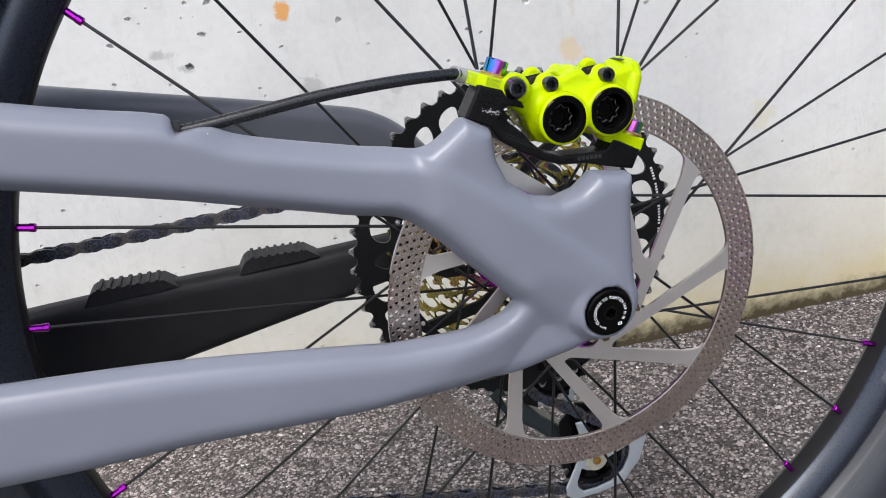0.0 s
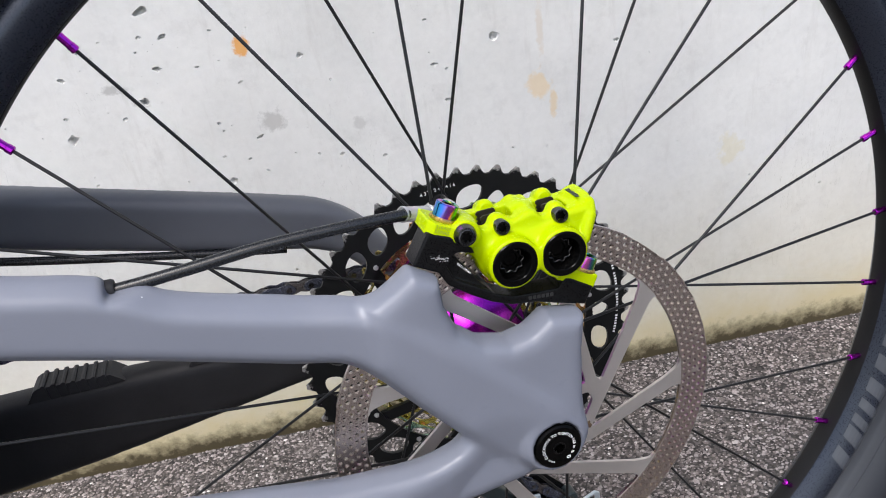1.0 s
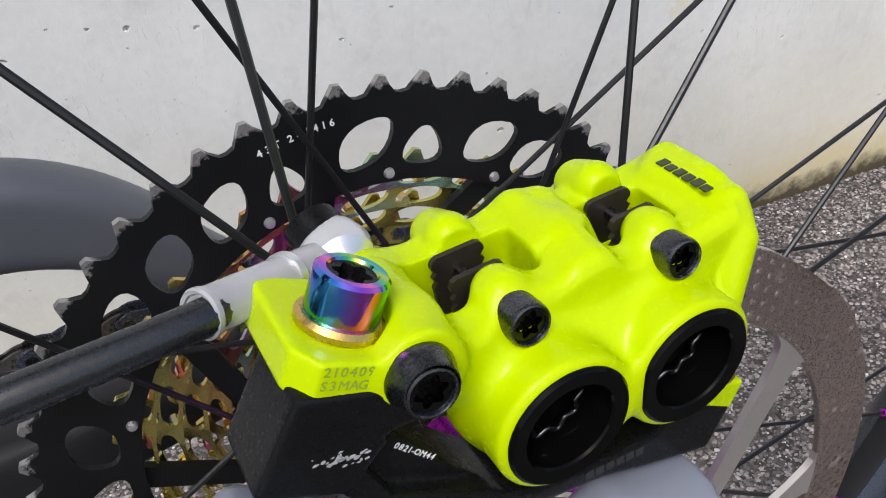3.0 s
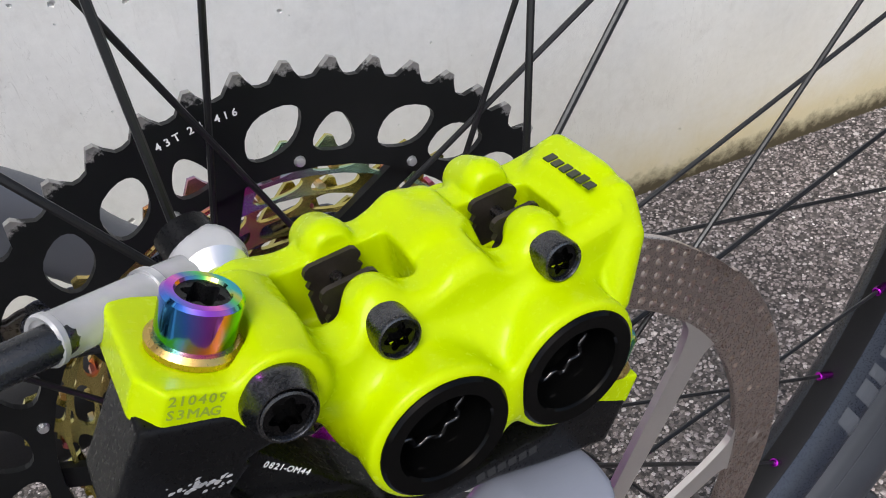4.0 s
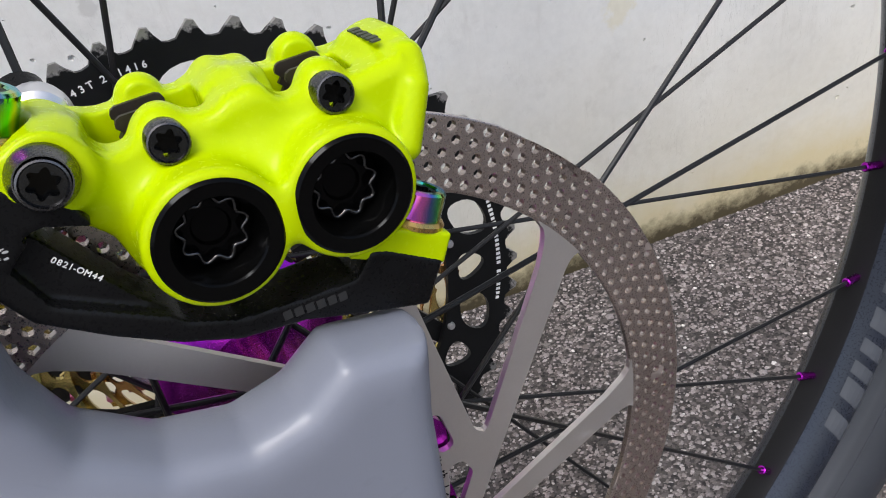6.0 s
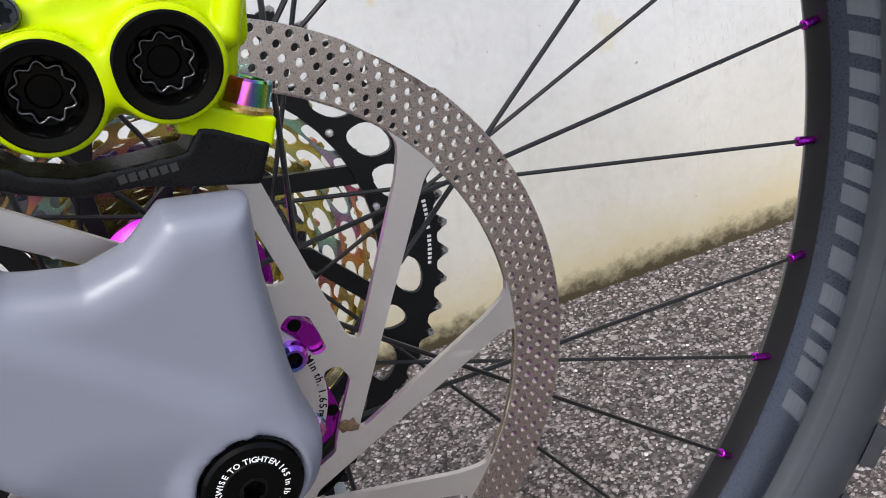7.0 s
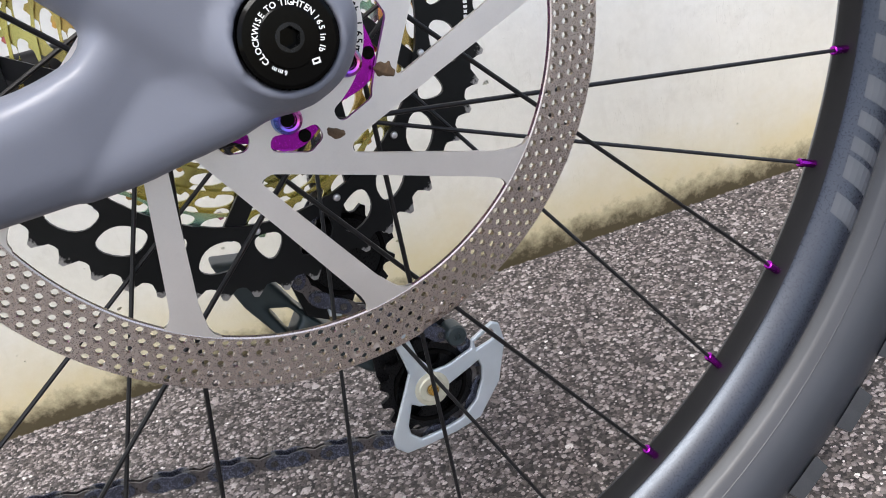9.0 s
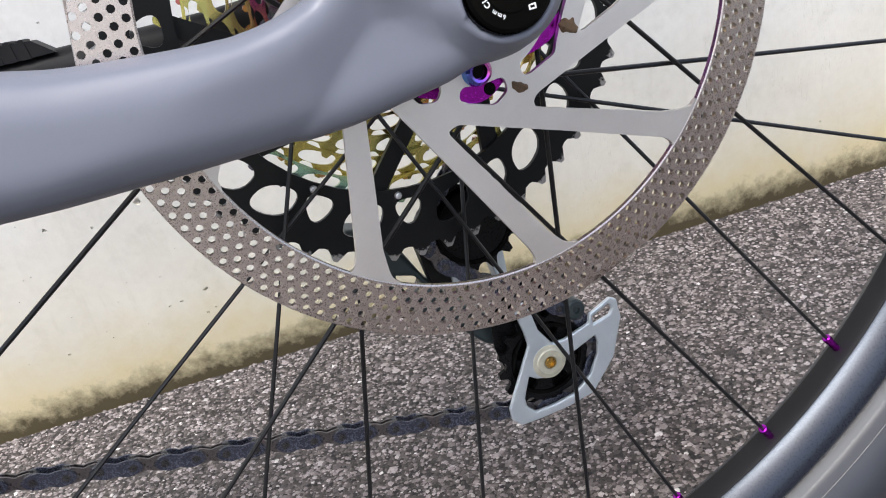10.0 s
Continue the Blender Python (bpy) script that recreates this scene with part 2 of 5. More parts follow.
def turned(profile, n=48, axis="y", closed=False):
    """A lathe round the y axis: profile rows of (radius, y)."""
    verts, faces, k = [], [], len(profile)
    for i in range(n):
        c, s = math.cos(2 * math.pi * i / n), math.sin(2 * math.pi * i / n)
        verts += [(r * c, y, r * s) for r, y in profile]
    for i in range(n):
        a, b = i * k, (i + 1) % n * k
        for j in range(k if closed else k - 1):
            q = (j + 1) % k
            faces.append((a + j, b + j, b + q, a + q))
    return verts, faces


def lathe(name, profile, material, parent, label="", at=None, n=48, closed=False, smooth=True, sharp=30):
    verts, faces = turned(profile, n, closed=closed)
    if at is not None:
        verts = [tuple(at @ Vector(v)) for v in verts]
    me = bpy.data.meshes.new(name)
    me.from_pydata(verts, [], faces)
    bm = bmesh.new()
    bm.from_mesh(me)
    bmesh.ops.remove_doubles(bm, verts=bm.verts, dist=1e-7)
    bmesh.ops.recalc_face_normals(bm, faces=bm.faces)
    bm.to_mesh(me)
    bm.free()
    ob = linked(name, me, material, parent, label)
    if smooth:
        me.shade_smooth()
        me.set_sharp_from_angle(angle=radians(sharp))
    return ob


def aimed(a, b):
    """A pose at a whose y axis points to b."""
    d = Vector(b) - Vector(a)
    return Matrix.Translation(a) @ d.to_track_quat("Y", "Z").to_matrix().to_4x4()


def rod(name, a, b, r, material, parent, label="", n=10, r2=None):
    d = (Vector(b) - Vector(a)).length
    return lathe(name, [(0, 0), (r, 0), (r2 or r, d), (0, d)], material, parent, label, aimed(a, b), n)


def tube(name, points, radius, material, parent, label="", n=14):
    """A bent tube through the points, smoothly."""
    pts = [Vector(p) for p in points]
    out = []
    for i in range(len(pts) - 1):
        p0, p1, p2, p3 = pts[max(i - 1, 0)], pts[i], pts[i + 1], pts[min(i + 2, len(pts) - 1)]
        for k in range(8):
            t = k / 8
            out.append(0.5 * (2 * p1 + (p2 - p0) * t + (2 * p0 - 5 * p1 + 4 * p2 - p3) * t * t + (3 * p1 - p0 - 3 * p2 + p3) * t ** 3))
    out.append(pts[-1])
    verts, faces = [], []
    for i, p in enumerate(out):
        d = (out[min(i + 1, len(out) - 1)] - out[max(i - 1, 0)]).normalized()
        u = d.cross(Vector((0, 0, 1))).normalized()
        v = u.cross(d)
        verts += [tuple(p + radius * (math.cos(2 * math.pi * j / n) * u + math.sin(2 * math.pi * j / n) * v)) for j in range(n)]
    for i in range(len(out) - 1):
        faces += [(i * n + j, i * n + (j + 1) % n, (i + 1) * n + (j + 1) % n, (i + 1) * n + j) for j in range(n)]
    faces += [tuple(range(n)), tuple(range(len(verts) - n, len(verts)))]
    return from_lists(name, verts, faces, material, parent, label, True)


def plate(loops, y0, y1):
    """Verts and faces of a flat plate between y0 and y1 from closed loops in x and z; inner loops are holes."""
    vs, es = [], []
    for loop in loops:
        k = len(vs)
        vs += [Vector(p) for p in loop]
        es += [(k + i, k + (i + 1) % len(loop)) for i in range(len(loop))]
    v2, e2, f2, *_ = delaunay_2d_cdt(vs, es, [], 0, 1e-7)
    # keep what lies inside an odd number of loops
    mid = np.array([sum((v2[i] for i in f), Vector((0, 0))) / len(f) for f in f2])
    p, q = np.array([vs[i] for i, _ in es]), np.array([vs[j] for _, j in es])
    rise = (p[None, :, 1] > mid[:, None, 1]) != (q[None, :, 1] > mid[:, None, 1])
    with np.errstate(divide="ignore", invalid="ignore"):
        cut = (q[:, 0] - p[:, 0])[None] * (mid[:, 1][:, None] - p[:, 1][None]) / (q[:, 1] - p[:, 1])[None] + p[:, 0][None]
    odd = (rise & (mid[:, 0][:, None] < cut)).sum(1) % 2 == 1
    f2 = [list(f) for f, inside in zip(f2, odd) if inside]
    n = len(v2)
    verts = [(v.x, y0, v.y) for v in v2] + [(v.x, y1, v.y) for v in v2]
    faces = [tuple(f) for f in f2] + [tuple(i + n for i in reversed(f)) for f in f2]
    count = {}
    for f in f2:
        for a, b in zip(f, f[1:] + f[:1]):
            count[(a, b)] = 1
    faces += [(b, a, a + n, b + n) for a, b in count if (b, a) not in count]
    return verts, faces


def traced(flat, reach, step):
    """The closed outlines along which a flat field is nought."""
    n = int(2 * reach / step) + 1
    u = np.linspace(-reach, reach, n)
    d = flat(u[:, None] * np.ones(n), u[None, :] * np.ones((n, 1)))
    d = np.where(np.abs(d) < 1e-9, 1e-9, d)
    inside = d < 0
    cells = inside[:-1, :-1] * 1 + inside[1:, :-1] * 2 + inside[1:, 1:] * 4 + inside[:-1, 1:] * 8
    links = {}

    def cut(i, j, k, l):
        t = d[i, j] / (d[i, j] - d[k, l])
        return (min((i, j), (k, l)), max((i, j), (k, l))), (u[i] + t * (u[k] - u[i]), u[j] + t * (u[l] - u[j]))

    spot = {}
    for i, j in zip(*np.nonzero((cells > 0) & (cells < 15))):
        i, j = int(i), int(j)
        ring = [(i, j), (i + 1, j), (i + 1, j + 1), (i, j + 1)]
        leave, enter = [], []
        for q in range(4):
            a, b = ring[q], ring[(q + 1) % 4]
            if inside[a] != inside[b]:
                key, place = cut(*a, *b)
                spot[key] = place
                (leave if inside[a] else enter).append(key)
        for a, b in zip(leave, enter):
            links[a] = b
    loops = []
    while links:
        first, at = links.popitem()
        loop = [spot[first]]
        while at != first and at in links:
            loop.append(spot[at])
            at = links.pop(at)
        if len(loop) > 6:
            loops.append([p for k, p in enumerate(loop) if k % 2 == 0])
    return loops


def disc_loop(x, z, r, n=12, turn=0.0):
    return [(x + r * math.cos(turn + 2 * math.pi * i / n), z + r * math.sin(turn + 2 * math.pi * i / n)) for i in range(n)]


def polar(r, degrees):
    return (r * math.cos(radians(degrees)), r * math.sin(radians(degrees)))


# soft solids: distance fields that are skinned on a grid
def soft_min(a, b, k):
    h = np.clip(0.5 + 0.5 * (b - a) / k, 0, 1)
    return b * (1 - h) + a * h - k * h * (1 - h)


def soft_max(a, b, k):
    return -soft_min(-a, -b, k)


def poly_field(x, z, pts):
    d, s = np.full(x.shape, 1e9), np.ones(x.shape)
    for (ax, az), (bx, bz) in zip(pts, pts[1:] + pts[:1]):
        ex, ez, wx, wz = bx - ax, bz - az, x - ax, z - az
        t = np.clip((wx * ex + wz * ez) / (ex * ex + ez * ez), 0, 1)
        d = np.minimum(d, (wx - ex * t) ** 2 + (wz - ez * t) ** 2)
        c1, c2, c3 = z >= az, z < bz, ex * wz > ez * wx
        s = np.where((c1 & c2 & c3) | (~c1 & ~c2 & ~c3), -s, s)
    return s * np.sqrt(d)


def limb_field(x, z, nodes):
    """A limb in the plane through nodes (x, z, half width)."""
    out = None
    fine = []
    for i in range(len(nodes) - 1):
        p0, p1, p2, p3 = [np.array(nodes[min(max(i + k, 0), len(nodes) - 1)]) for k in (-1, 0, 1, 2)]
        for t in np.arange(0, 1, 0.125 if len(nodes) > 4 else 0.5):
            fine.append(0.5 * (2 * p1 + (p2 - p0) * t + (2 * p0 - 5 * p1 + 4 * p2 - p3) * t * t + (3 * p1 - p0 - 3 * p2 + p3) * t ** 3))
    fine.append(np.array(nodes[-1]))
    for (ax, az, ar), (bx, bz, br) in zip(fine, fine[1:]):
        ex, ez = bx - ax, bz - az
        t = np.clip(((x - ax) * ex + (z - az) * ez) / (ex * ex + ez * ez), 0, 1)
        d = np.hypot(x - ax - ex * t, z - az - ez * t) - (ar + (br - ar) * t)
        out = d if out is None else np.minimum(out, d)
    return out


def thick(d2, y, middle, half, rim):
    """Gives a flat field its thickness, with a rounded rim."""
    a, b = d2 + rim, np.abs(y - middle) - half + rim
    return np.minimum(np.maximum(a, b), 0) + np.hypot(np.maximum(a, 0), np.maximum(b, 0)) - rim


def creased(d2, y, middle, half, cut):
    """Like thick, but with a slanted flat and two soft creases for an edge."""
    side = np.abs(y - middle) - half
    return soft_max(soft_max(d2, side, 0.002), (d2 + 0.75 * side + cut) / 1.25, 0.003)


def box_field(x, y, z, lo, hi, r):
    q = [np.abs(v - (a + b) / 2) - (b - a) / 2 + r for v, a, b in zip((x, y, z), lo, hi)]
    return np.sqrt(sum(np.maximum(v, 0) ** 2 for v in q)) + np.minimum(np.maximum(np.maximum(q[0], q[1]), q[2]), 0) - r


def stick_field(x, y, z, a, b, r, r2=None):
    a, b = np.array(a), np.array(b)
    e = b - a
    t = np.clip(((x - a[0]) * e[0] + (y - a[1]) * e[1] + (z - a[2]) * e[2]) / (e @ e), 0, 1)
    return np.sqrt((x - a[0] - e[0] * t) ** 2 + (y - a[1] - e[1] * t) ** 2 + (z - a[2] - e[2] * t) ** 2) - (r + ((r2 or r) - r) * t)


def skin(field, lo, hi, step):
    """Verts and faces of the surface where field(x, y, z) is zero (surface nets)."""
    step = np.array(step) * np.ones(3)
    axes = [a + s * np.arange(int((b - a) / s) + 2) for a, b, s in zip(lo, hi, step)]
    v = field(axes[0][:, None, None], axes[1][None, :, None], axes[2][None, None, :])
    n = np.array(v.shape) - 1
    acc, cnt = np.zeros((*n, 3)), np.zeros(n)
    for ax in range(3):
        o1, o2 = [k for k in range(3) if k != ax]
        for p in (0, 1):
            for q in (0, 1):
                sa = [slice(0, m) for m in n]
                sa[o1], sa[o2] = slice(p, n[o1] + p), slice(q, n[o2] + q)
                sb = list(sa)
                sb[ax] = slice(1, n[ax] + 1)
                a, b = v[tuple(sa)], v[tuple(sb)]
                cross = (a < 0) != (b < 0)
                t = np.where(cross, a / np.where(cross, a - b, 1), 0)
                acc[..., ax] += t
                acc[..., o1] += p * cross
                acc[..., o2] += q * cross
                cnt += cross
    live = cnt > 0
    index = np.full(n, -1)
    index[live] = np.arange(live.sum())
    ijk = np.argwhere(live)
    verts = np.array(lo) + step * (ijk + acc[live] / cnt[live][:, None])
    faces = []
    for ax in range(3):
        o1, o2 = (ax + 1) % 3, (ax + 2) % 3
        sa = [slice(None)] * 3
        sb = list(sa)
        sa[ax], sb[ax] = slice(0, -1), slice(1, None)
        inner = [slice(None)] * 3
        a, b = v[tuple(sa)] < 0, v[tuple(sb)] < 0
        e = np.argwhere(a != b)
        e = e[(e[:, o1] > 0) & (e[:, o2] > 0) & (e[:, o1] < n[o1]) & (e[:, o2] < n[o2])]
        flip = a[tuple(e.T)]
        quad = []
        for p, q in ((-1, -1), (0, -1), (0, 0), (-1, 0)):
            c = e.copy()
            c[:, o1] += p
            c[:, o2] += q
            quad.append(index[tuple(c.T)])
        quad = np.stack(quad, 1)
        quad[~flip] = quad[~flip][:, ::-1]
        faces.append(quad)
    return verts.tolist(), np.concatenate(faces).tolist()


# ---- ground and wall
WALL_Y = 0.4304


def asphalt():
    m, tree, bsdf = make("coarse_asphalt")
    coords(tree)
    vor = node(tree, "ShaderNodeTexVoronoi", Scale=330.0)
    tree.links.new(tree.nodes["coords"].outputs["Object"], vor.inputs["Vector"])
    cell = ramp(tree, vor.outputs["Color"], [(0.1, (0.018, 0.0155, 0.0145)), (0.5, (0.060, 0.051, 0.047)), (0.8, (0.12, 0.104, 0.096)), (0.97, (0.28, 0.25, 0.235))])
    wet = ramp(tree, noise_of(tree, 9, 5), [(0.35, grey(0.75)), (0.7, grey(1.15))])
    tree.links.new(mixed(tree, 1.0, cell, wet, "MULTIPLY"), bsdf.inputs["Base Color"])
    tree.links.new(ramp(tree, noise_of(tree, 500), [(0.3, grey(0.62)), (0.7, grey(0.95))]), bsdf.inputs["Roughness"])
    height = maths(tree, "ADD", maths(tree, "MULTIPLY", vor.outputs["Distance"], -0.7), noise_of(tree, 900, 3))
    bumped(tree, bsdf, height, 0.8, 0.0012)
    return m


def grit():
    """Loose stones: every stone its own tone."""
    m, tree, bsdf = make("asphalt_stones")
    coords(tree)
    geo = tree.nodes.new("ShaderNodeNewGeometry")
    tone = ramp(tree, geo.outputs["Random Per Island"], [(0.0, (0.020, 0.0175, 0.0168)), (0.36, (0.150, 0.126, 0.118)), (0.70, (0.285, 0.247, 0.236)), (0.91, (0.39, 0.345, 0.332)), (0.988, (0.47, 0.43, 0.41)), (0.998, (0.80, 0.77, 0.74))])
    tree.links.new(mixed(tree, 1.0, tone, ramp(tree, noise_of(tree, 1200, 4), [(0.3, grey(0.7)), (0.7, grey(1.2))]), "MULTIPLY"), bsdf.inputs["Base Color"])
    bsdf.inputs["Roughness"].default_value = 0.72
    return m


def concrete():
    m, tree, bsdf = make("cast_concrete")
    at = coords(tree)
    cloud = ramp(tree, noise_of(tree, 5.5, 6, 0.6), [(0.3, (0.58, 0.585, 0.575)), (0.7, (0.72, 0.725, 0.71))])
    fine = noise_of(tree, 140, 8, 0.7)
    col = mixed(tree, 0.35, cloud, ramp(tree, fine, [(0.3, grey(0.5)), (0.7, grey(0.85))]), "SOFT_LIGHT")
    # faint trowel marks and scratches
    mp = node(tree, "ShaderNodeMapping", Scale=(18, 18, 3))
    tree.links.new(at, mp.inputs["Vector"])
    streak = ramp(tree, noise_of(tree, 4, 6, 0.65, mp.outputs[0]), [(0.56, grey(0)), (0.75, grey(0.35))])
    col = mixed(tree, streak, col, (0.48, 0.47, 0.45))
    mott = ramp(tree, noise_of(tree, 30, 9, 0.72), [(0.54, grey(0)), (0.72, grey(0.45))])
    col = mixed(tree, mott, col, (0.50, 0.50, 0.49))
    mq = node(tree, "ShaderNodeMapping", Scale=(60, 60, 9), Rotation=(0, 0.7, 0))
    tree.links.new(at, mq.inputs["Vector"])
    hair = ramp(tree, noise_of(tree, 2.2, 3, 0.5, mq.outputs[0]), [(0.495, grey(0)), (0.5, grey(0.5)), (0.505, grey(0))])
    col = mixed(tree, mixed(tree, 1.0, hair, ramp(tree, noise_of(tree, 8, 3), [(0.52, grey(0)), (0.62, grey(1))]), "MULTIPLY"), col, (0.40, 0.40, 0.39))
    # rust stains, each with its own middle and size
    for x, z, w, h, tint, power in ((-0.144, 0.453, 0.008, 0.011, (0.72, 0.34, 0.07), 0.9), (0.126, 0.366, 0.014, 0.014, (0.72, 0.52, 0.24), 0.5), (0.140, 0.345, 0.005, 0.020, (0.70, 0.50, 0.22), 0.5), (-0.131, 0.379, 0.014, 0.013, (0.36, 0.36, 0.35), 0.6), (-0.052, 0.362, 0.010, 0.008, (0.44, 0.44, 0.43), 0.5), (-0.264, 0.433, 0.012, 0.006, (0.34, 0.34, 0.33), 0.6), (-0.240, 0.417, 0.010, 0.005, (0.36, 0.36, 0.35), 0.6), (0.13, 0.42, 0.004, 0.03, (0.55, 0.40, 0.22), 0.25), (0.33, 0.26, 0.015, 0.02, (0.62, 0.54, 0.25), 0.3)):
        mv = node(tree, "ShaderNodeMapping", Location=(-x / w, 0, -z / h), Scale=(1 / w, 0, 1 / h))
        tree.links.new(at, mv.inputs["Vector"])
        ln = tree.nodes.new("ShaderNodeVectorMath")
        ln.operation = "LENGTH"
        tree.links.new(mv.outputs[0], ln.inputs[0])
        ragged = maths(tree, "ADD", ln.outputs["Value"], maths(tree, "MULTIPLY_ADD", noise_of(tree, 110, 5, 0.65), 2.4, -1.2))
        col = mixed(tree, ramp(tree, ragged, [(0.55, grey(power)), (1.15, grey(0))]), col, tint)
    # grime and moss along the foot
    sep = tree.nodes.new("ShaderNodeSeparateXYZ")
    tree.links.new(at, sep.inputs[0])
    rise = maths(tree, "ADD", sep.outputs["Z"], maths(tree, "MULTIPLY_ADD", noise_of(tree, 14, 7, 0.65), 0.10, -0.05))
    col = mixed(tree, ramp(tree, rise, [(0.03, grey(0.85)), (0.09, grey(0.34)), (0.26, grey(0.0))]), col, (0.57, 0.48, 0.26))
    low = maths(tree, "ADD", sep.outputs["Z"], maths(tree, "MULTIPLY_ADD", noise_of(tree, 60, 8, 0.7), 0.05, -0.025))
    col = mixed(tree, ramp(tree, low, [(0.008, grey(1)), (0.032, grey(0.0))]), col, (0.065, 0.050, 0.022))
    tree.links.new(col, bsdf.inputs["Base Color"])
    bsdf.inputs["Roughness"].default_value = 0.85
    bumped(tree, bsdf, maths(tree, "ADD", fine, maths(tree, "MULTIPLY", noise_of(tree, 25, 4), 0.6)), 0.25, 0.0015)
    return m


def build_ground():
    bm = bmesh.new()
    bm.faces.new([bm.verts.new(p) for p in ((-150, -150, 0), (150, -150, 0), (150, 150, 0), (-150, 150, 0))])
    tagged(part("ground", bm, asphalt(), None), "coarse dark grey asphalt with bare stones", "ground", kind="structure")
    # stones bedded in the asphalt, near the wheel
    rng = np.random.default_rng(4)
    n = 92000
    x, y = rng.uniform(-0.5, 0.75, n), rng.uniform(-0.02, WALL_Y + 0.002, n)
    y = np.where(y < 0.10, 0.10 - np.abs(rng.normal(0, 0.12, n)), y)
    out = rng.random(n) < 0.12
    x = np.where(out, np.where(x > 0.1, 0.75 + np.abs(rng.normal(0, 0.25, n)), -0.5 - np.abs(rng.normal(0, 0.25, n))), x)
    size = 0.0009 + 0.0016 * rng.random(n) ** 2.0
    big = rng.random(n) < 0.012
    size[big] *= 1.8
    base = np.array([(1, 0, 0), (0.3, 0.9, 0.1), (-0.85, 0.5, -0.05), (-0.7, -0.7, 0.05), (0.4, -0.95, 0), (0.1, 0.05, 0.8), (0, 0, -0.6)])
    tri = np.array([(0, 1, 5), (1, 2, 5), (2, 3, 5), (3, 4, 5), (4, 0, 5), (1, 0, 6), (2, 1, 6), (3, 2, 6), (4, 3, 6), (0, 4, 6)])
    ang = rng.uniform(0, 2 * np.pi, n)
    v = base[None] * (1 + rng.uniform(-0.3, 0.3, (n, 7, 3)))
    c, s = np.cos(ang)[:, None], np.sin(ang)[:, None]
    vx, vy = v[..., 0] * c - v[..., 1] * s, v[..., 0] * s + v[..., 1] * c
    v = np.stack([vx, vy * rng.uniform(0.7, 1.0, n)[:, None], v[..., 2] * rng.uniform(0.5, 0.9, n)[:, None]], -1) * size[:, None, None]
    v += np.stack([x, y, size * 0.05], -1)[:, None]
    f = (tri[None] + 7 * np.arange(n)[:, None, None]).reshape(-1, 3)
    ob = from_lists("gravel", v.reshape(-1, 3).tolist(), f.tolist(), grit())
    tagged(ob, "small grey and white stones bedded in asphalt", "gravel", kind="stuff")


def build_wall():
    """A cast wall whose face has real pores."""
    rng = random.Random(11)
    pores = [(-0.219, 0.496, 7), (-0.208, 0.472, 4), (-0.22, 0.445, 4), (-0.239, 0.418, 4.5), (-0.311, 0.394, 6), (-0.147, 0.366, 4), (-0.186, 0.441, 2.5), (-0.152, 0.421, 2.5), (-0.167, 0.471, 2), (0.086, 0.423, 4.5), (-0.071, 0.409, 2), (-0.161, 0.346, 2), (-0.147, 0.331, 2.4), (-0.181, 0.327, 4), (-0.31, 0.414, 2.5), (0.038, 0.40, 2.2)]
    for _ in range(800):
        x = rng.uniform(-0.6, 1.0)
        z = rng.uniform(0.06, 0.62)
        if rng.random() < (0.9 if x < 0.05 else 0.28):
            pores.append((x, z, 0.6 + 2.8 * rng.random() ** 3.2))
    loops, kept = [[(-4, 0.0), (4, 0.0), (4, 2.2), (-4, 2.2)]], []
    for x, z, r in pores:
        r *= 0.001
        if all(math.hypot(x - a, z - b) > 2.2 * (r + q) for a, b, q in kept):
            kept.append((x, z, r))
            flat, turn = rng.uniform(0.4, 0.9), rng.uniform(-0.5, 0.5)
            ring = []
            for i in range(10):
                a = 2 * math.pi * i / 10
                k = r * rng.uniform(0.75, 1.25)
                px, pz = k * math.cos(a), k * flat * math.sin(a)
                ring.append((x + px * math.cos(turn) - pz * math.sin(turn), z + px * math.sin(turn) + pz * math.cos(turn)))
            loops.append(ring)
    verts, faces = plate(loops, WALL_Y, WALL_Y + 0.2)
    n = len(verts) // 2
    # only the face is pierced: keep the front skin, give each pore a bowl, close the rest as a box
    faces = [f for f in faces if all(i < n for i in f)]
    verts = verts[:n]
    for (x, z, r), ring in zip(kept, loops[1:]):
        k = len(verts)
        verts += [(px, WALL_Y, pz) for px, pz in ring]
        verts += [(x + (px - x) * 0.8, WALL_Y + 1.0 * r, z + (pz - z) * 0.8) for px, pz in ring]
        verts += [(x, WALL_Y + 1.5 * r, z)]
        m = len(ring)
        faces += [(k + i, k + (i + 1) % m, k + m + (i + 1) % m, k + m + i) for i in range(m)]
        faces += [(k + m + i, k + m + (i + 1) % m, k + 2 * m) for i in range(m)]
    k = len(verts)
    verts += [(x, y, z) for y in (WALL_Y, WALL_Y + 0.2) for x, z in ((-4, 0), (4, 0), (4, 2.2), (-4, 2.2))]
    faces += [(k + i, k + (i + 1) % 4, k + 4 + (i + 1) % 4, k + 4 + i) for i in range(4)] + [(k + 4, k + 5, k + 6, k + 7)]
    tagged(from_lists("wall_back", verts, faces, concrete()), "pale cast concrete wall with pores, rust spots and a mossy foot", "wall", kind="structure")


build_ground()
build_wall()

# ---- the bicycle
bicycle = tagged(new("bicycle"), "grey mountain bike with neon yellow rear brake, leaning by the wall", "bicycle")
bicycle.matrix_world = BIKE
MID = 0.062  # the wheel's middle plane; the brake rotor's is y = 0


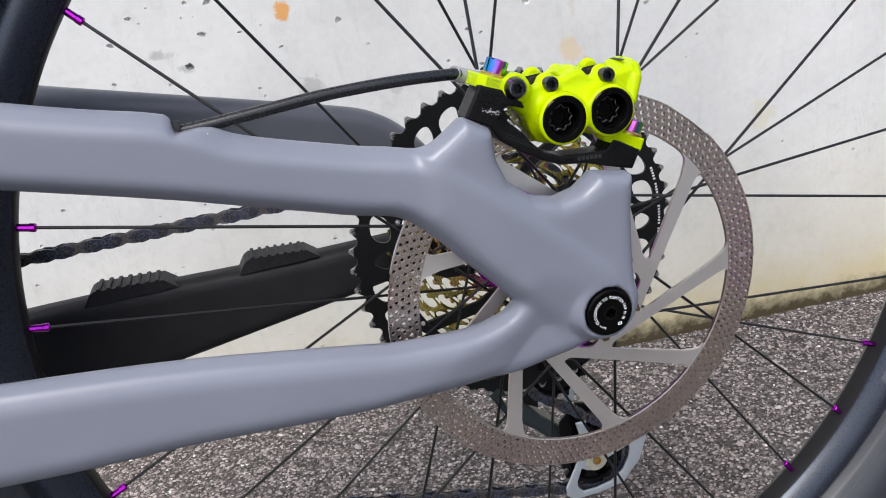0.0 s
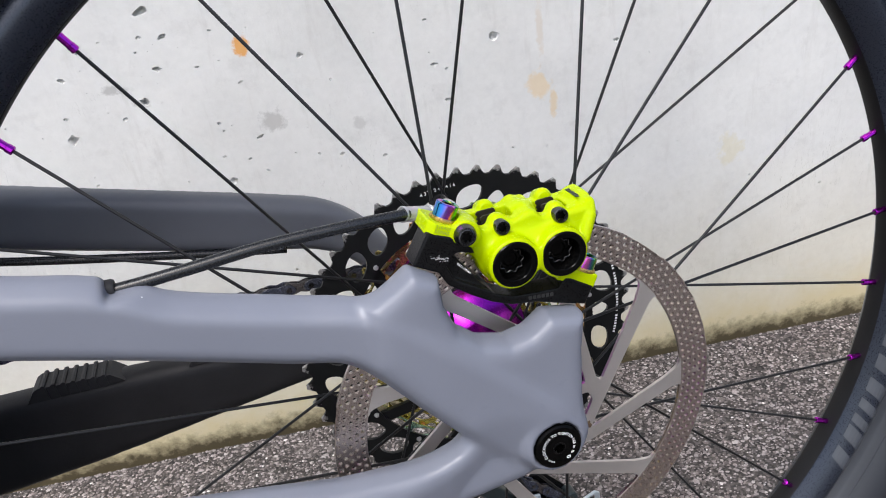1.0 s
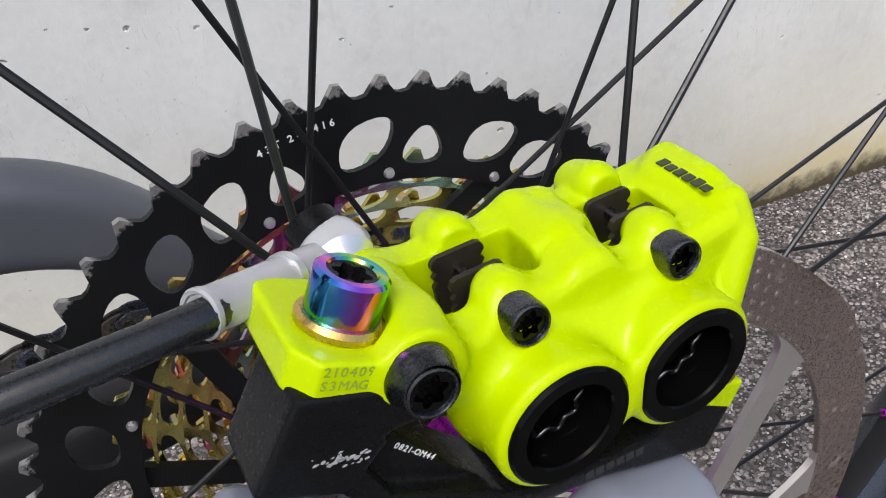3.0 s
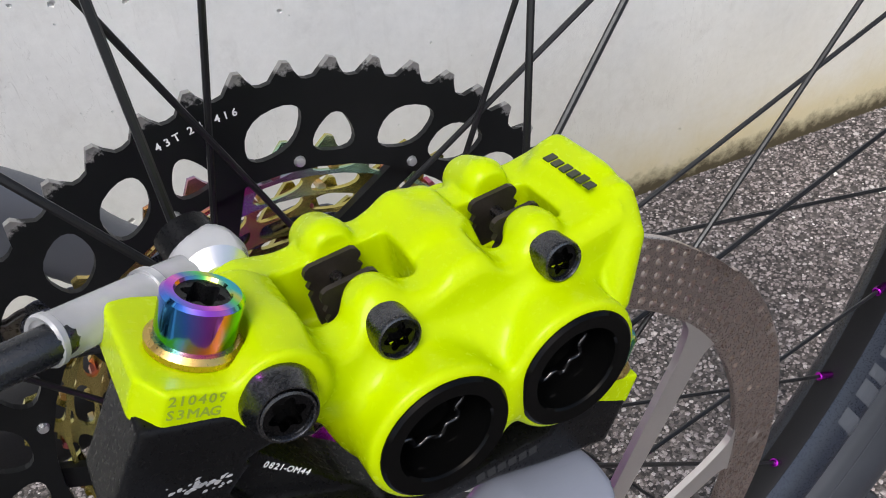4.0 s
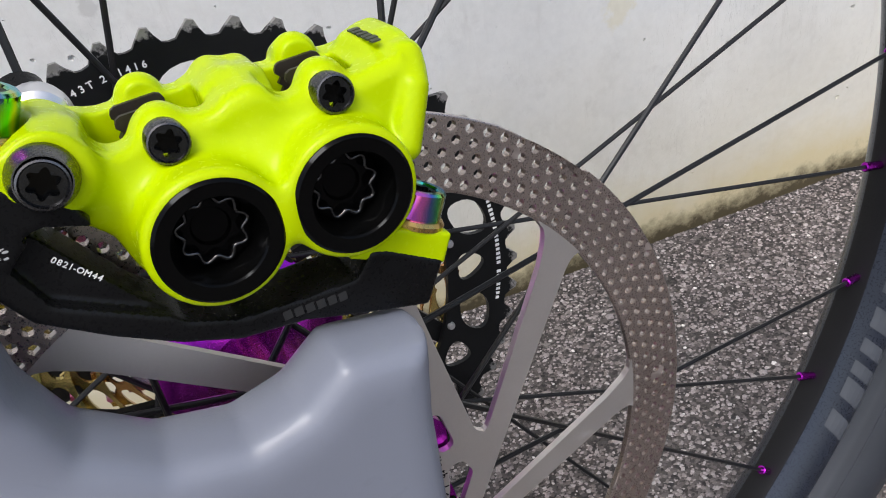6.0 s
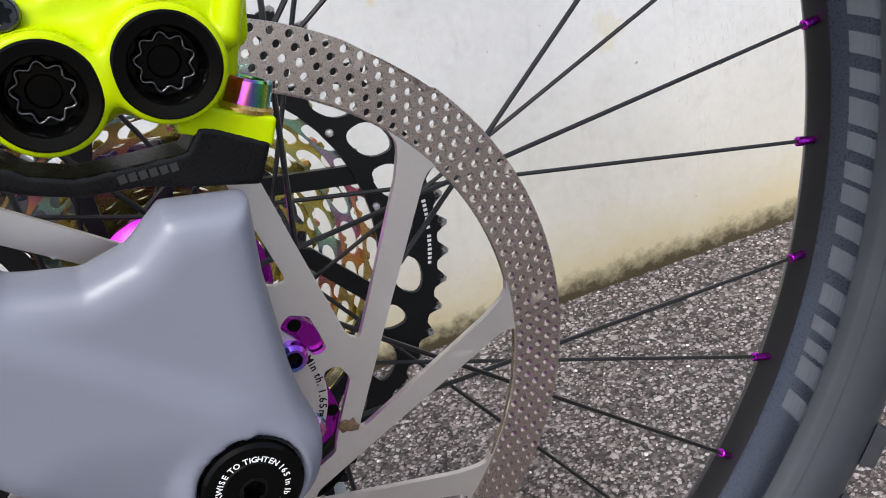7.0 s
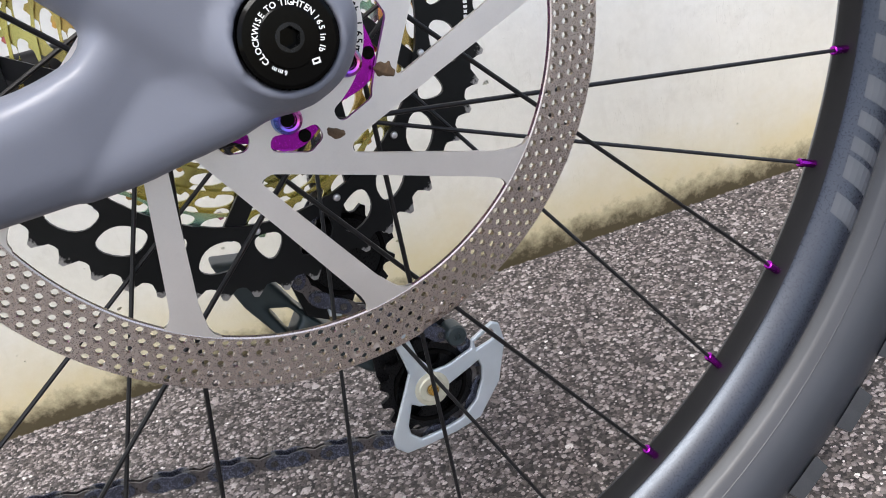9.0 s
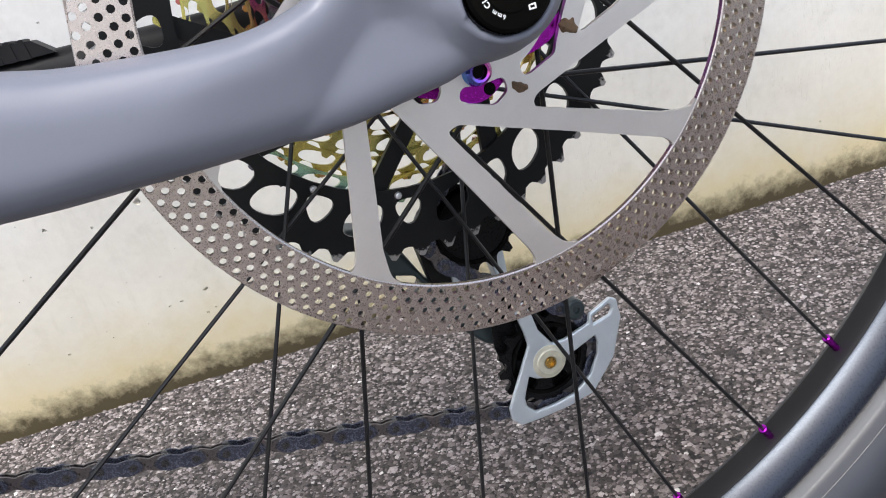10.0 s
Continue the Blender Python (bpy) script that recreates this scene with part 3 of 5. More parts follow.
# half of the rim's section: radius and half width
RIM_SECTION = [(0.2733, 0.0), (0.2735, 0.0045), (0.2748, 0.0075), (0.2782, 0.0114), (0.2815, 0.0142), (0.2845, 0.0158), (0.2872, 0.0165), (0.2898, 0.0163), (0.2925, 0.0152), (0.2946, 0.0134), (0.2956, 0.0118), (0.2954, 0.0108), (0.2905, 0.0118), (0.2880, 0.010), (0.2875, 0.0)]


def build_wheel():
    ring = [(r, MID - y) for r, y in RIM_SECTION] + [(r, MID + y) for r, y in reversed(RIM_SECTION[1:-1])]
    rim = lathe("rear_wheel", ring, M["carbon"], bicycle, "matt black carbon rim with grey block decals", n=256, closed=True, sharp=50)
    band = [(0.2731, 0.0), (0.2733, 0.0046), (0.2740, 0.0062), (0.2744, 0.0064)]
    lathe("inner_band", [(r, MID - y) for r, y in reversed(band)] + [(r, MID + y) for r, y in band[1:]], M["rim_black"], rim, "matt black inner band of the rim", n=256)
    # hub
    lathe("hub", [(0.0, -0.0125), (0.0095, -0.0125), (0.0105, -0.002), (0.0185, 0.0012), (0.0275, 0.0016), (0.0275, 0.0055), (0.0205, 0.008), (0.0200, 0.013), (0.0295, 0.0172), (0.0322, 0.0188), (0.0322, 0.0222), (0.0255, 0.026), (0.0185, 0.036), (0.0180, 0.070), (0.0255, 0.083), (0.0322, 0.0870), (0.0322, 0.0898), (0.022, 0.0900), (0.0, 0.0900)], M["purple"], rim, "purple anodised hub shell", n=64)
    lobes = [polar(0.0298 + 0.0026 * math.cos(radians(6 * (5 * i - 25))), 5 * i) for i in range(72)]
    holes = [[polar(0.0235 + 0.0042 * math.sin(2 * math.pi * i / 12), 60 * k - 3 + 9.5 * math.cos(2 * math.pi * i / 12)) for i in range(12)] for k in range(6)]
    verts, faces = plate([lobes, [polar(0.0150, 10 * i) for i in range(36)], *holes], 0.0016, 0.0052)
    from_lists("rotor_mount", verts, faces, M["purple"], rim, "purple anodised rotor mount")
    # flat black discs paint in the shade of six drilled holes
    for k in range(6):
        x, z = polar(0.0294, 33 + 60 * k)
        lathe("hole_disc", [(0.0, -0.0002), (0.0017, -0.0002), (0.0019, 0.0002)], M["gloss_black"], rim, "black disc for the shade in a drilled hole", Matrix.Translation((x, 0.0014, z)), 14)
    for k in range(32):
        a = 3.85 + 11.25 * k
        left, sign = k % 2 == 0, (1 if k % 4 in (0, 3) else -1)
        fy = 0.0205 if left else 0.0895
        fy -= 0.0014 * (1 if k % 4 in (0, 1) else -1)
        hx, hz = polar(0.0298, a + sign * 67.1)
        nx, nz = polar(0.2742, a)
        hubward, rimward = Vector((hx, fy, hz)), Vector((nx, MID + (-0.0012 if left else 0.0012), nz))
        d = (hubward - rimward).normalized()
        rod("spoke", tuple(rimward + d * 0.0085), tuple(hubward), 0.00088, M["spoke"], rim, n=8)
        lathe("nipple", [(0.0, -0.003), (0.0019, -0.003), (0.0019, 0.0068), (0.00215, 0.007), (0.00215, 0.0098), (0.0016, 0.0102), (0.0009, 0.0102)], M["purple"], rim, at=aimed(tuple(rimward), tuple(hubward)), n=10)
    # tyre
    side = [(0.2935, 0.0100), (0.2962, 0.0114), (0.2976, 0.0136), (0.2986, 0.0164), (0.2995, 0.0178), (0.3006, 0.0188), (0.3060, 0.0235), (0.3120, 0.0272), (0.3190, 0.0290), (0.3260, 0.0286), (0.3330, 0.0258), (0.3390, 0.0205), (0.3435, 0.0125), (0.3455, 0.005), (0.3458, 0.0)]
    ring = [(r, MID - y) for r, y in side] + [(r, MID + y) for r, y in reversed(side[:-1])]
    tyre = lathe("tyre", ring, M["tyre"], bicycle, "black tubeless mountain bike tyre, dusty", n=256, sharp=60)
    for r, y in ((0.3036, 0.0213),):
        loop = [(r + 0.0004 * math.cos(a), MID - y + 0.0004 * math.sin(a)) for a in [math.pi * i / 3 for i in range(6)]]
        lathe("moulded_line", loop, M["tyre"], tyre, "fine moulded line", n=200, closed=True)
    return rim, tyre


def knob_mesh(w, l, h):
    bm = bmesh.new()
    lo = [(-w / 2, -0.002, -l / 2), (w / 2, -0.002, -l / 2), (w / 2, -0.002, l / 2), (-w / 2, -0.002, l / 2)]
    hi = [(x * 0.78, h, z * 0.8) for x, _, z in lo]
    v = [bm.verts.new(p) for p in lo + hi]
    bm.faces.new(v[4:])
    for i in range(4):
        bm.faces.new((v[i], v[(i + 1) % 4], v[4 + (i + 1) % 4], v[4 + i]))
    bmesh.ops.recalc_face_normals(bm, faces=bm.faces)
    me = bpy.data.meshes.new("knob")
    bm.to_mesh(me)
    bm.free()
    me.materials.append(M["tread"])
    return me


def build_knobs(tyre):
    meshes = [knob_mesh(0.009, 0.0125, 0.0050), knob_mesh(0.009, 0.011, 0.0042)]
    n, verts, faces = 104, [], []
    for k in range(n):
        a = 360 * k / n
        rows = [(0, 0.3355, -0.0262, -52), (0, 0.3355, 0.0262, 52)]
        rows += [(1, 0.3450, -0.007 if k % 2 else -0.011, -14), (1, 0.3450, 0.007 if k % 2 else 0.011, 14)]
        for which, r, y, lean in rows:
            shift = 1.7 if (which == 1) == (k % 2 == 0) else 0
            # local: y outwards, x across the tyre, z round it
            x, z = polar(r, a + shift)
            out = Vector((*polar(1, a + shift), 0)).xzy
            across = Vector((0, 1, 0))
            round_ = across.cross(out)
            turn = Matrix((across, out, round_)).transposed().to_4x4()
            m = Matrix.Translation((x, MID + y, z)) @ turn @ pose(0, 0, 0, 0, 0, -lean)
            if y < 0:
                ob = new("knob", meshes[which])
                ob.parent = tyre
                ob.matrix_local = m
            else:
                k0 = len(verts)
                verts += [tuple(m @ v.co) for v in meshes[which].vertices]
                faces += [tuple(k0 + i for i in p.vertices) for p in meshes[which].polygons]
    tagged(from_lists("far_knobs", verts, faces, M["tread"], tyre, "rubber knobs on the far shoulder"), kind="stuff")


wheel, tyre = build_wheel()
build_knobs(tyre)


def build_rotor():
    def flat(x, z):
        r = np.hypot(x, z)
        d = np.abs(r - 0.0228) - 0.0042
        arms = None
        for k in range(9):
            a = -3.6 + 40 * k
            tail = a - 67.8
            ox, oz = polar(0.0880, a)
            tx, tz = polar(0.0350, tail - 5)
            ux, uz = polar(0.0345, tail)
            mx, mz = ox + (ux - ox) * 0.13, oz + (uz - oz) * 0.13
            limb = limb_field(x, z, [(ox, oz, 0.0072), (mx, mz, 0.0040), (ux, uz, 0.0030), (tx, tz, 0.0027)])
            arms = limb if arms is None else soft_min(arms, limb, 0.003)
            if k % 3 != 1:
                sx, sz = polar(0.0262, tail - 1)
                arms = soft_min(arms, limb_field(x, z, [(*polar(0.036, tail - 2), 0.0030), (sx, sz, 0.0028)]), 0.0025)
        d = soft_min(d, arms, 0.0018)
        d = soft_min(d, 0.0866 - r, 0.005)
        d = np.maximum(d, r - 0.0868)
        d = np.maximum(d, 0.0186 - r)
        return d

    verts, faces = plate(traced(flat, 0.0895, 0.0006), -0.0009, 0.0009)
    rotor = from_lists("brake_rotor", verts, faces, M["steel"], bicycle, "large brushed steel brake disc with nine slanted arms")
    # the drilled track: five staggered rows of holes
    verts, faces = [], []
    rows, count, th = [0.0875, 0.0906, 0.0937, 0.0968, 0.0996], 138, 0.00098
    edge = [0.0860, 0.08905, 0.09215, 0.09525, 0.0982, 0.1008]

    def outer(a):
        # the rim steps in a little three times round
        q = (a - 39.2) % 120
        return 0.1015 - 0.0022 * max(0.0, 1 - q / 16.0)

    for i, r in enumerate(rows):
        for j in range(count):
            a0 = 360 / count * (j + 0.42 * i)
            da = 180 / count
            hole = 0.00112
            quad = []
            for q in range(8):
                s, t = [(-1, -1), (0, -1), (1, -1), (1, 0), (1, 1), (0, 1), (-1, 1), (-1, 0)][q]
                rr = edge[i] if t < 0 else edge[i + 1] if t > 0 else (edge[i] + edge[i + 1]) / 2
                quad.append(polar(rr, a0 + s * da))
            c = polar(r, a0)
            ux, uz = polar(1, a0 + 90)
            vx, vz = polar(1, a0)
            ring = []
            for s, t in [(-0.7, -0.7), (0, -1), (0.7, -0.7), (1, 0), (0.7, 0.7), (0, 1), (-0.7, 0.7), (-1, 0)]:
                ring.append((c[0] + hole * (s * ux + t * vx), c[1] + hole * (s * uz + t * vz)))
            k = len(verts)
            for y in (-th, th):
                verts += [(x, y, z) for x, z in quad] + [(x, y, z) for x, z in ring]
            for q in range(8):
                p = (q + 1) % 8
                faces += [(k + q, k + p, k + 8 + p, k + 8 + q), (k + 16 + p, k + 16 + q, k + 24 + q, k + 24 + p), (k + 8 + q, k + 8 + p, k + 24 + p, k + 24 + q)]
    n = 360
    k = len(verts)
    for j in range(n):
        a = 360 * j / n
        for r, y in ((0.1008, -th), (outer(a) - 0.0002, -th), (outer(a), -th + 0.0002), (outer(a), th - 0.0002), (outer(a) - 0.0002, th), (0.1008, th), (0.0860, th), (0.0855, th - 0.0002), (0.0855, -th + 0.0002), (0.0860, -th)):
            x, z = polar(r, a)
            verts.append((x, y, z))
    for j in range(n):
        a, b = k + 10 * j, k + 10 * ((j + 1) % n)
        for q in (0, 1, 2, 3, 4, 6, 7, 8):
            faces.append((a + q, b + q, b + q + 1, a + q + 1))
    bm = bmesh.new()
    me = bpy.data.meshes.new("t")
    me.from_pydata(verts, [], faces)
    bm.from_mesh(me)
    bpy.data.meshes.remove(me)
    part("brake_track", bm, M["track"], rotor, "drilled brake track, brownish from braking")
    for k in range(6):
        x, z = polar(0.0230, 24.5 + 60 * k)
        m = Matrix.Translation((x, -0.0010, z)) @ Matrix.Rotation(math.pi, 4, "Z")
        lathe("rotor_bolt", [(0.0, 0.0012), (0.0022, 0.0012), (0.0023, 0.0032), (0.0030, 0.0033), (0.0040, 0.0022), (0.0044, 0.0), (0.0, 0.0)], M["oil_bolt_round"], rotor, "oil-slick rotor bolt", at=m, n=28)
        # a black disc gives the bolt's socket its shade by colour
        lathe("socket", [(0.0, 0.0016), (0.0021, 0.0016)], M["gloss_black"], rotor, "black disc with the bolt socket's shade painted in", at=m, n=12)
    return rotor


rotor = build_rotor()


# ---- rear frame, near side: seat stay, chain stay and dropout in one skin
def build_frame():
    seat = [(-0.430, 0.2010, 0.019), (-0.232, 0.1343, 0.0174), (-0.178, 0.1170, 0.0178), (-0.150, 0.1045, 0.0154), (-0.106, 0.0888, 0.0158), (-0.074, 0.0774, 0.0164), (-0.040, 0.0435, 0.0200), (-0.010, 0.010, 0.022)]
    chain = [(-0.430, 0.041, 0.026), (-0.265, 0.0180, 0.0242), (-0.200, 0.0098, 0.0218), (-0.150, 0.0012, 0.0196), (-0.122, -0.0036, 0.0180), (-0.104, -0.0064, 0.0166), (-0.074, -0.0088, 0.0152), (-0.050, -0.0092, 0.0146), (-0.020, -0.0075, 0.0128)]
    drop = [(-0.074, 0.094), (-0.063, 0.0995), (-0.052, 0.1060), (-0.0405, 0.0980), (-0.0402, 0.084), (-0.0364, 0.0722), (-0.0265, 0.0630), (-0.014, 0.0590), (-0.004, 0.0606), (0.0055, 0.0668), (0.0235, 0.0625), (0.0205, 0.045), (0.0185, 0.020), (0.0187, 0.0), (0.0120, -0.0120), (0.0035, -0.0172), (-0.0200, -0.0210), (-0.0430, -0.0236), (-0.0560, -0.0232), (-0.0620, 0.0030), (-0.0470, 0.0088), (-0.0400, 0.0140), (-0.0395, 0.0180), (-0.0460, 0.0275), (-0.0575, 0.0425), (-0.0745, 0.0665)]

    def field(x, y, z):
        x2, z2 = x[:, 0, :], z[0, 0, :][None, :] * np.ones_like(x[:, 0, :])
        x2 = x2 * np.ones_like(z2)
        s, c = limb_field(x2, z2, seat), limb_field(x2, z2, chain)
        d = poly_field(x2, z2, drop)
        d = soft_min(d, np.hypot(x2, z2) - 0.0192, 0.004)
        near = np.clip((x2 + 0.11) / 0.075, 0, 1)
        near = near * near * (3 - 2 * near)
        mid_s = (-0.0125 - 0.0075 * near)[:, None, :]
        mid_c = (-0.0185 - 0.0015 * near)[:, None, :]
        # the face falls away below a soft line from the chain stay over to the axle
        line = np.interp(x2, [-0.125, -0.082, -0.068, -0.052, -0.043, -0.034, -0.024, -0.010, 0.005, 0.014], [-0.016, -0.003, 0.004, 0.013, 0.022, 0.029, 0.0290, 0.0215, 0.0130, 0.002])
        fall = np.clip(line - z2, 0, 0.030)
        fall = 0.22 * (np.sqrt(fall ** 2 + 0.008 ** 2) - 0.008)
        fall = fall * np.clip((np.hypot(x2, z2) - 0.0138) / 0.005, 0, 1)
        fall = 0.5 * fall[:, None, :]
        a = creased(s[:, None, :], y, mid_s + fall, 0.0115 - fall, 0.0068)
        # its underside is cut back further than its top
        low = np.clip((np.interp(x2, [n[0] for n in chain], [n[1] for n in chain]) - z2) / 0.020 + 0.3, 0, 1) * np.interp(x2, [-0.03, 0.0], [1.0, 0.35])
        outline = soft_min(c, d, 0.005)[:, None, :]
        slant = (0.0052 - 0.0034 * near + 0.0026 * low)[:, None, :]
        e = thick(outline, y, mid_c + fall, 0.0105 - fall, 0.0042)
        e = soft_max(e, (outline + 0.75 * (np.abs(y - mid_c - fall) - 0.0105 + fall) + slant) / 1.25, 0.006)
        f = soft_min(a, e, 0.006)
        boss = np.maximum(np.hypot(x, z) - 0.0142, np.abs(y + 0.022) - 0.0088)
        f = soft_min(f, boss, 0.002)
        # the notch where the hose leaves the stay
        f = soft_max(f, -box_field(x, y, z, (-0.1695, -0.030, 0.1250), (-0.120, 0.006, 0.150), 0.002), 0.0025)
        # clear of the disc
        f = soft_max(f, np.minimum(y + 0.0055, 0.106 - np.hypot(x, z)), 0.002)
        return np.maximum(f, -np.maximum(np.hypot(x, z) - 0.0124, y + 0.0285))

    verts, faces = skin(field, (-0.43, -0.040, -0.032), (0.030, 0.006, 0.205), 0.0013)
    ob = from_lists("rear_triangle", verts, faces, M["frame"], bicycle, "satin grey seat stay, chain stay and dropout", True)
    return ob


rear_triangle = build_frame()


def glyphs(text, size):
    """Verts and faces of flat letters in the built-in font, one entry a letter, with its advance."""
    out = []
    for ch in text:
        cu = bpy.data.curves.new("letter", "FONT")
        cu.body, cu.size, cu.align_x, cu.resolution_u, cu.offset = ch, size, "CENTER", 2, 0.022 * size
        ob = new("letter", cu)
        bpy.context.view_layer.update()
        me = bpy.data.meshes.new_from_object(ob.evaluated_get(bpy.context.evaluated_depsgraph_get()))
        out.append(([v.co.xy.copy() for v in me.vertices], [tuple(p.vertices) for p in me.polygons]))
        bpy.data.objects.remove(ob)
        bpy.data.curves.remove(cu)
        bpy.data.meshes.remove(me)
    return out


def advance(text, size):
    wide = {"I": 0.3, "i": 0.27, "l": 0.27, ".": 0.3, " ": 0.32, "1": 0.52, "m": 0.9, "M": 0.85, "W": 0.95, "O": 0.78, "C": 0.7, "-": 0.38, "t": 0.36}
    return [size * wide.get(c, 0.62) for c in text]


def ring_text(name, text, size, radius, first, y, material, parent, label, step=1.0):
    """Letters round the axle, read clockwise from the angle first."""
    verts, faces, a = [], [], first
    for (vs, fs), w in zip(glyphs(text, size), advance(text, size)):
        a -= math.degrees(w * step / radius) / 2
        out, along = Vector(polar(1, a)), Vector(polar(1, a - 90))
        k = len(verts)
        for v in vs:
            p = out * (radius + v.y) + along * v.x
            verts.append((p.x, y, p.y))
        faces += [tuple(k + i for i in f) for f in fs]
        a -= math.degrees(w * step / radius) / 2
    return from_lists(name, verts, faces, material, parent, label)


def line_text(name, text, size, m, material, parent, label):
    """Letters on a line in the plane of m: x along, y up."""
    verts, faces, x = [], [], 0.0
    for (vs, fs), w in zip(glyphs(text, size), advance(text, size)):
        k = len(verts)
        verts += [tuple(m @ Vector((x + w / 2 + v.x, v.y, 0))) for v in vs]
        faces += [tuple(k + i for i in f) for f in fs]
        x += w
    return from_lists(name, verts, faces, material, parent, label)


def facing(x, y, z, degrees=0.0, tip=0.0):
    """A plane that faces the near side of the bike (-y), turned in it, then tipped back."""
    return Matrix.Translation((x, y, z)) @ Matrix.Rotation(-radians(degrees), 4, "Y") @ Matrix.Rotation(radians(90 - tip), 4, "X")


# ---- axle head in the dropout
def build_axle():
    head = lathe("axle_head", [(0.0, -0.0300), (0.0024, -0.0300), (0.0026, -0.0337), (0.0068, -0.0337), (0.0072, -0.0334), (0.0108, -0.0334), (0.0117, -0.0328), (0.0118, -0.0290), (0.0, -0.0290)], M["gloss_black"], bicycle, "glossy black axle head with white lettering", n=64)
    ring_text("lettering", "CLOCKWISE TO TIGHTEN 165 in lb", 0.0020, 0.0072, 212, -0.03352, M["white"], head, "white ring lettering", 0.97)
    ring_text("lettering", "6mm", 0.0016, 0.0075, 248, -0.03352, M["white"], head, "white lettering")
    x, z = polar(0.0080, -58)
    loops = [[(x - 0.001, z - 0.0007), (x + 0.001, z - 0.0007), (x + 0.001, z + 0.0007), (x - 0.001, z + 0.0007)], [(x - 0.0006, z - 0.0003), (x + 0.0006, z - 0.0003), (x + 0.0006, z + 0.0003), (x - 0.0006, z + 0.0003)]]
    verts, faces = plate(loops, -0.03352, -0.0334)
    from_lists("mark", verts, faces, M["white"], head, "white box mark")
    hexagon = [polar(0.0027, 60 * k + 12) for k in range(6)]
    verts, faces = plate([disc_loop(0, 0, 0.0034, 36), hexagon], -0.0339, -0.0306)
    from_lists("hex_socket", verts, faces, M["bolt_dark"], head, "dark steel hexagon socket")
    lathe("outer_bevel", [(0.0117, -0.0300), (0.0121, -0.0318), (0.0124, -0.0300)], M["bolt"], head, "thin metal edge of the axle head", n=64)


build_axle()

# ---- brake caliper on its adapter; millimetres from the axle: p along the two mounts, q out from them
E1, E2, W1 = (0.882, -0.471), (0.471, 0.882), (-31.4, 119.3)


def mount(p, q, y):
    return (0.001 * (W1[0] + p * E1[0] + q * E2[0]), 0.001 * y, 0.001 * (W1[1] + p * E1[1] + q * E2[1]))


PISTONS = [(-5.5, 94.0), (17.7, 92.5)]


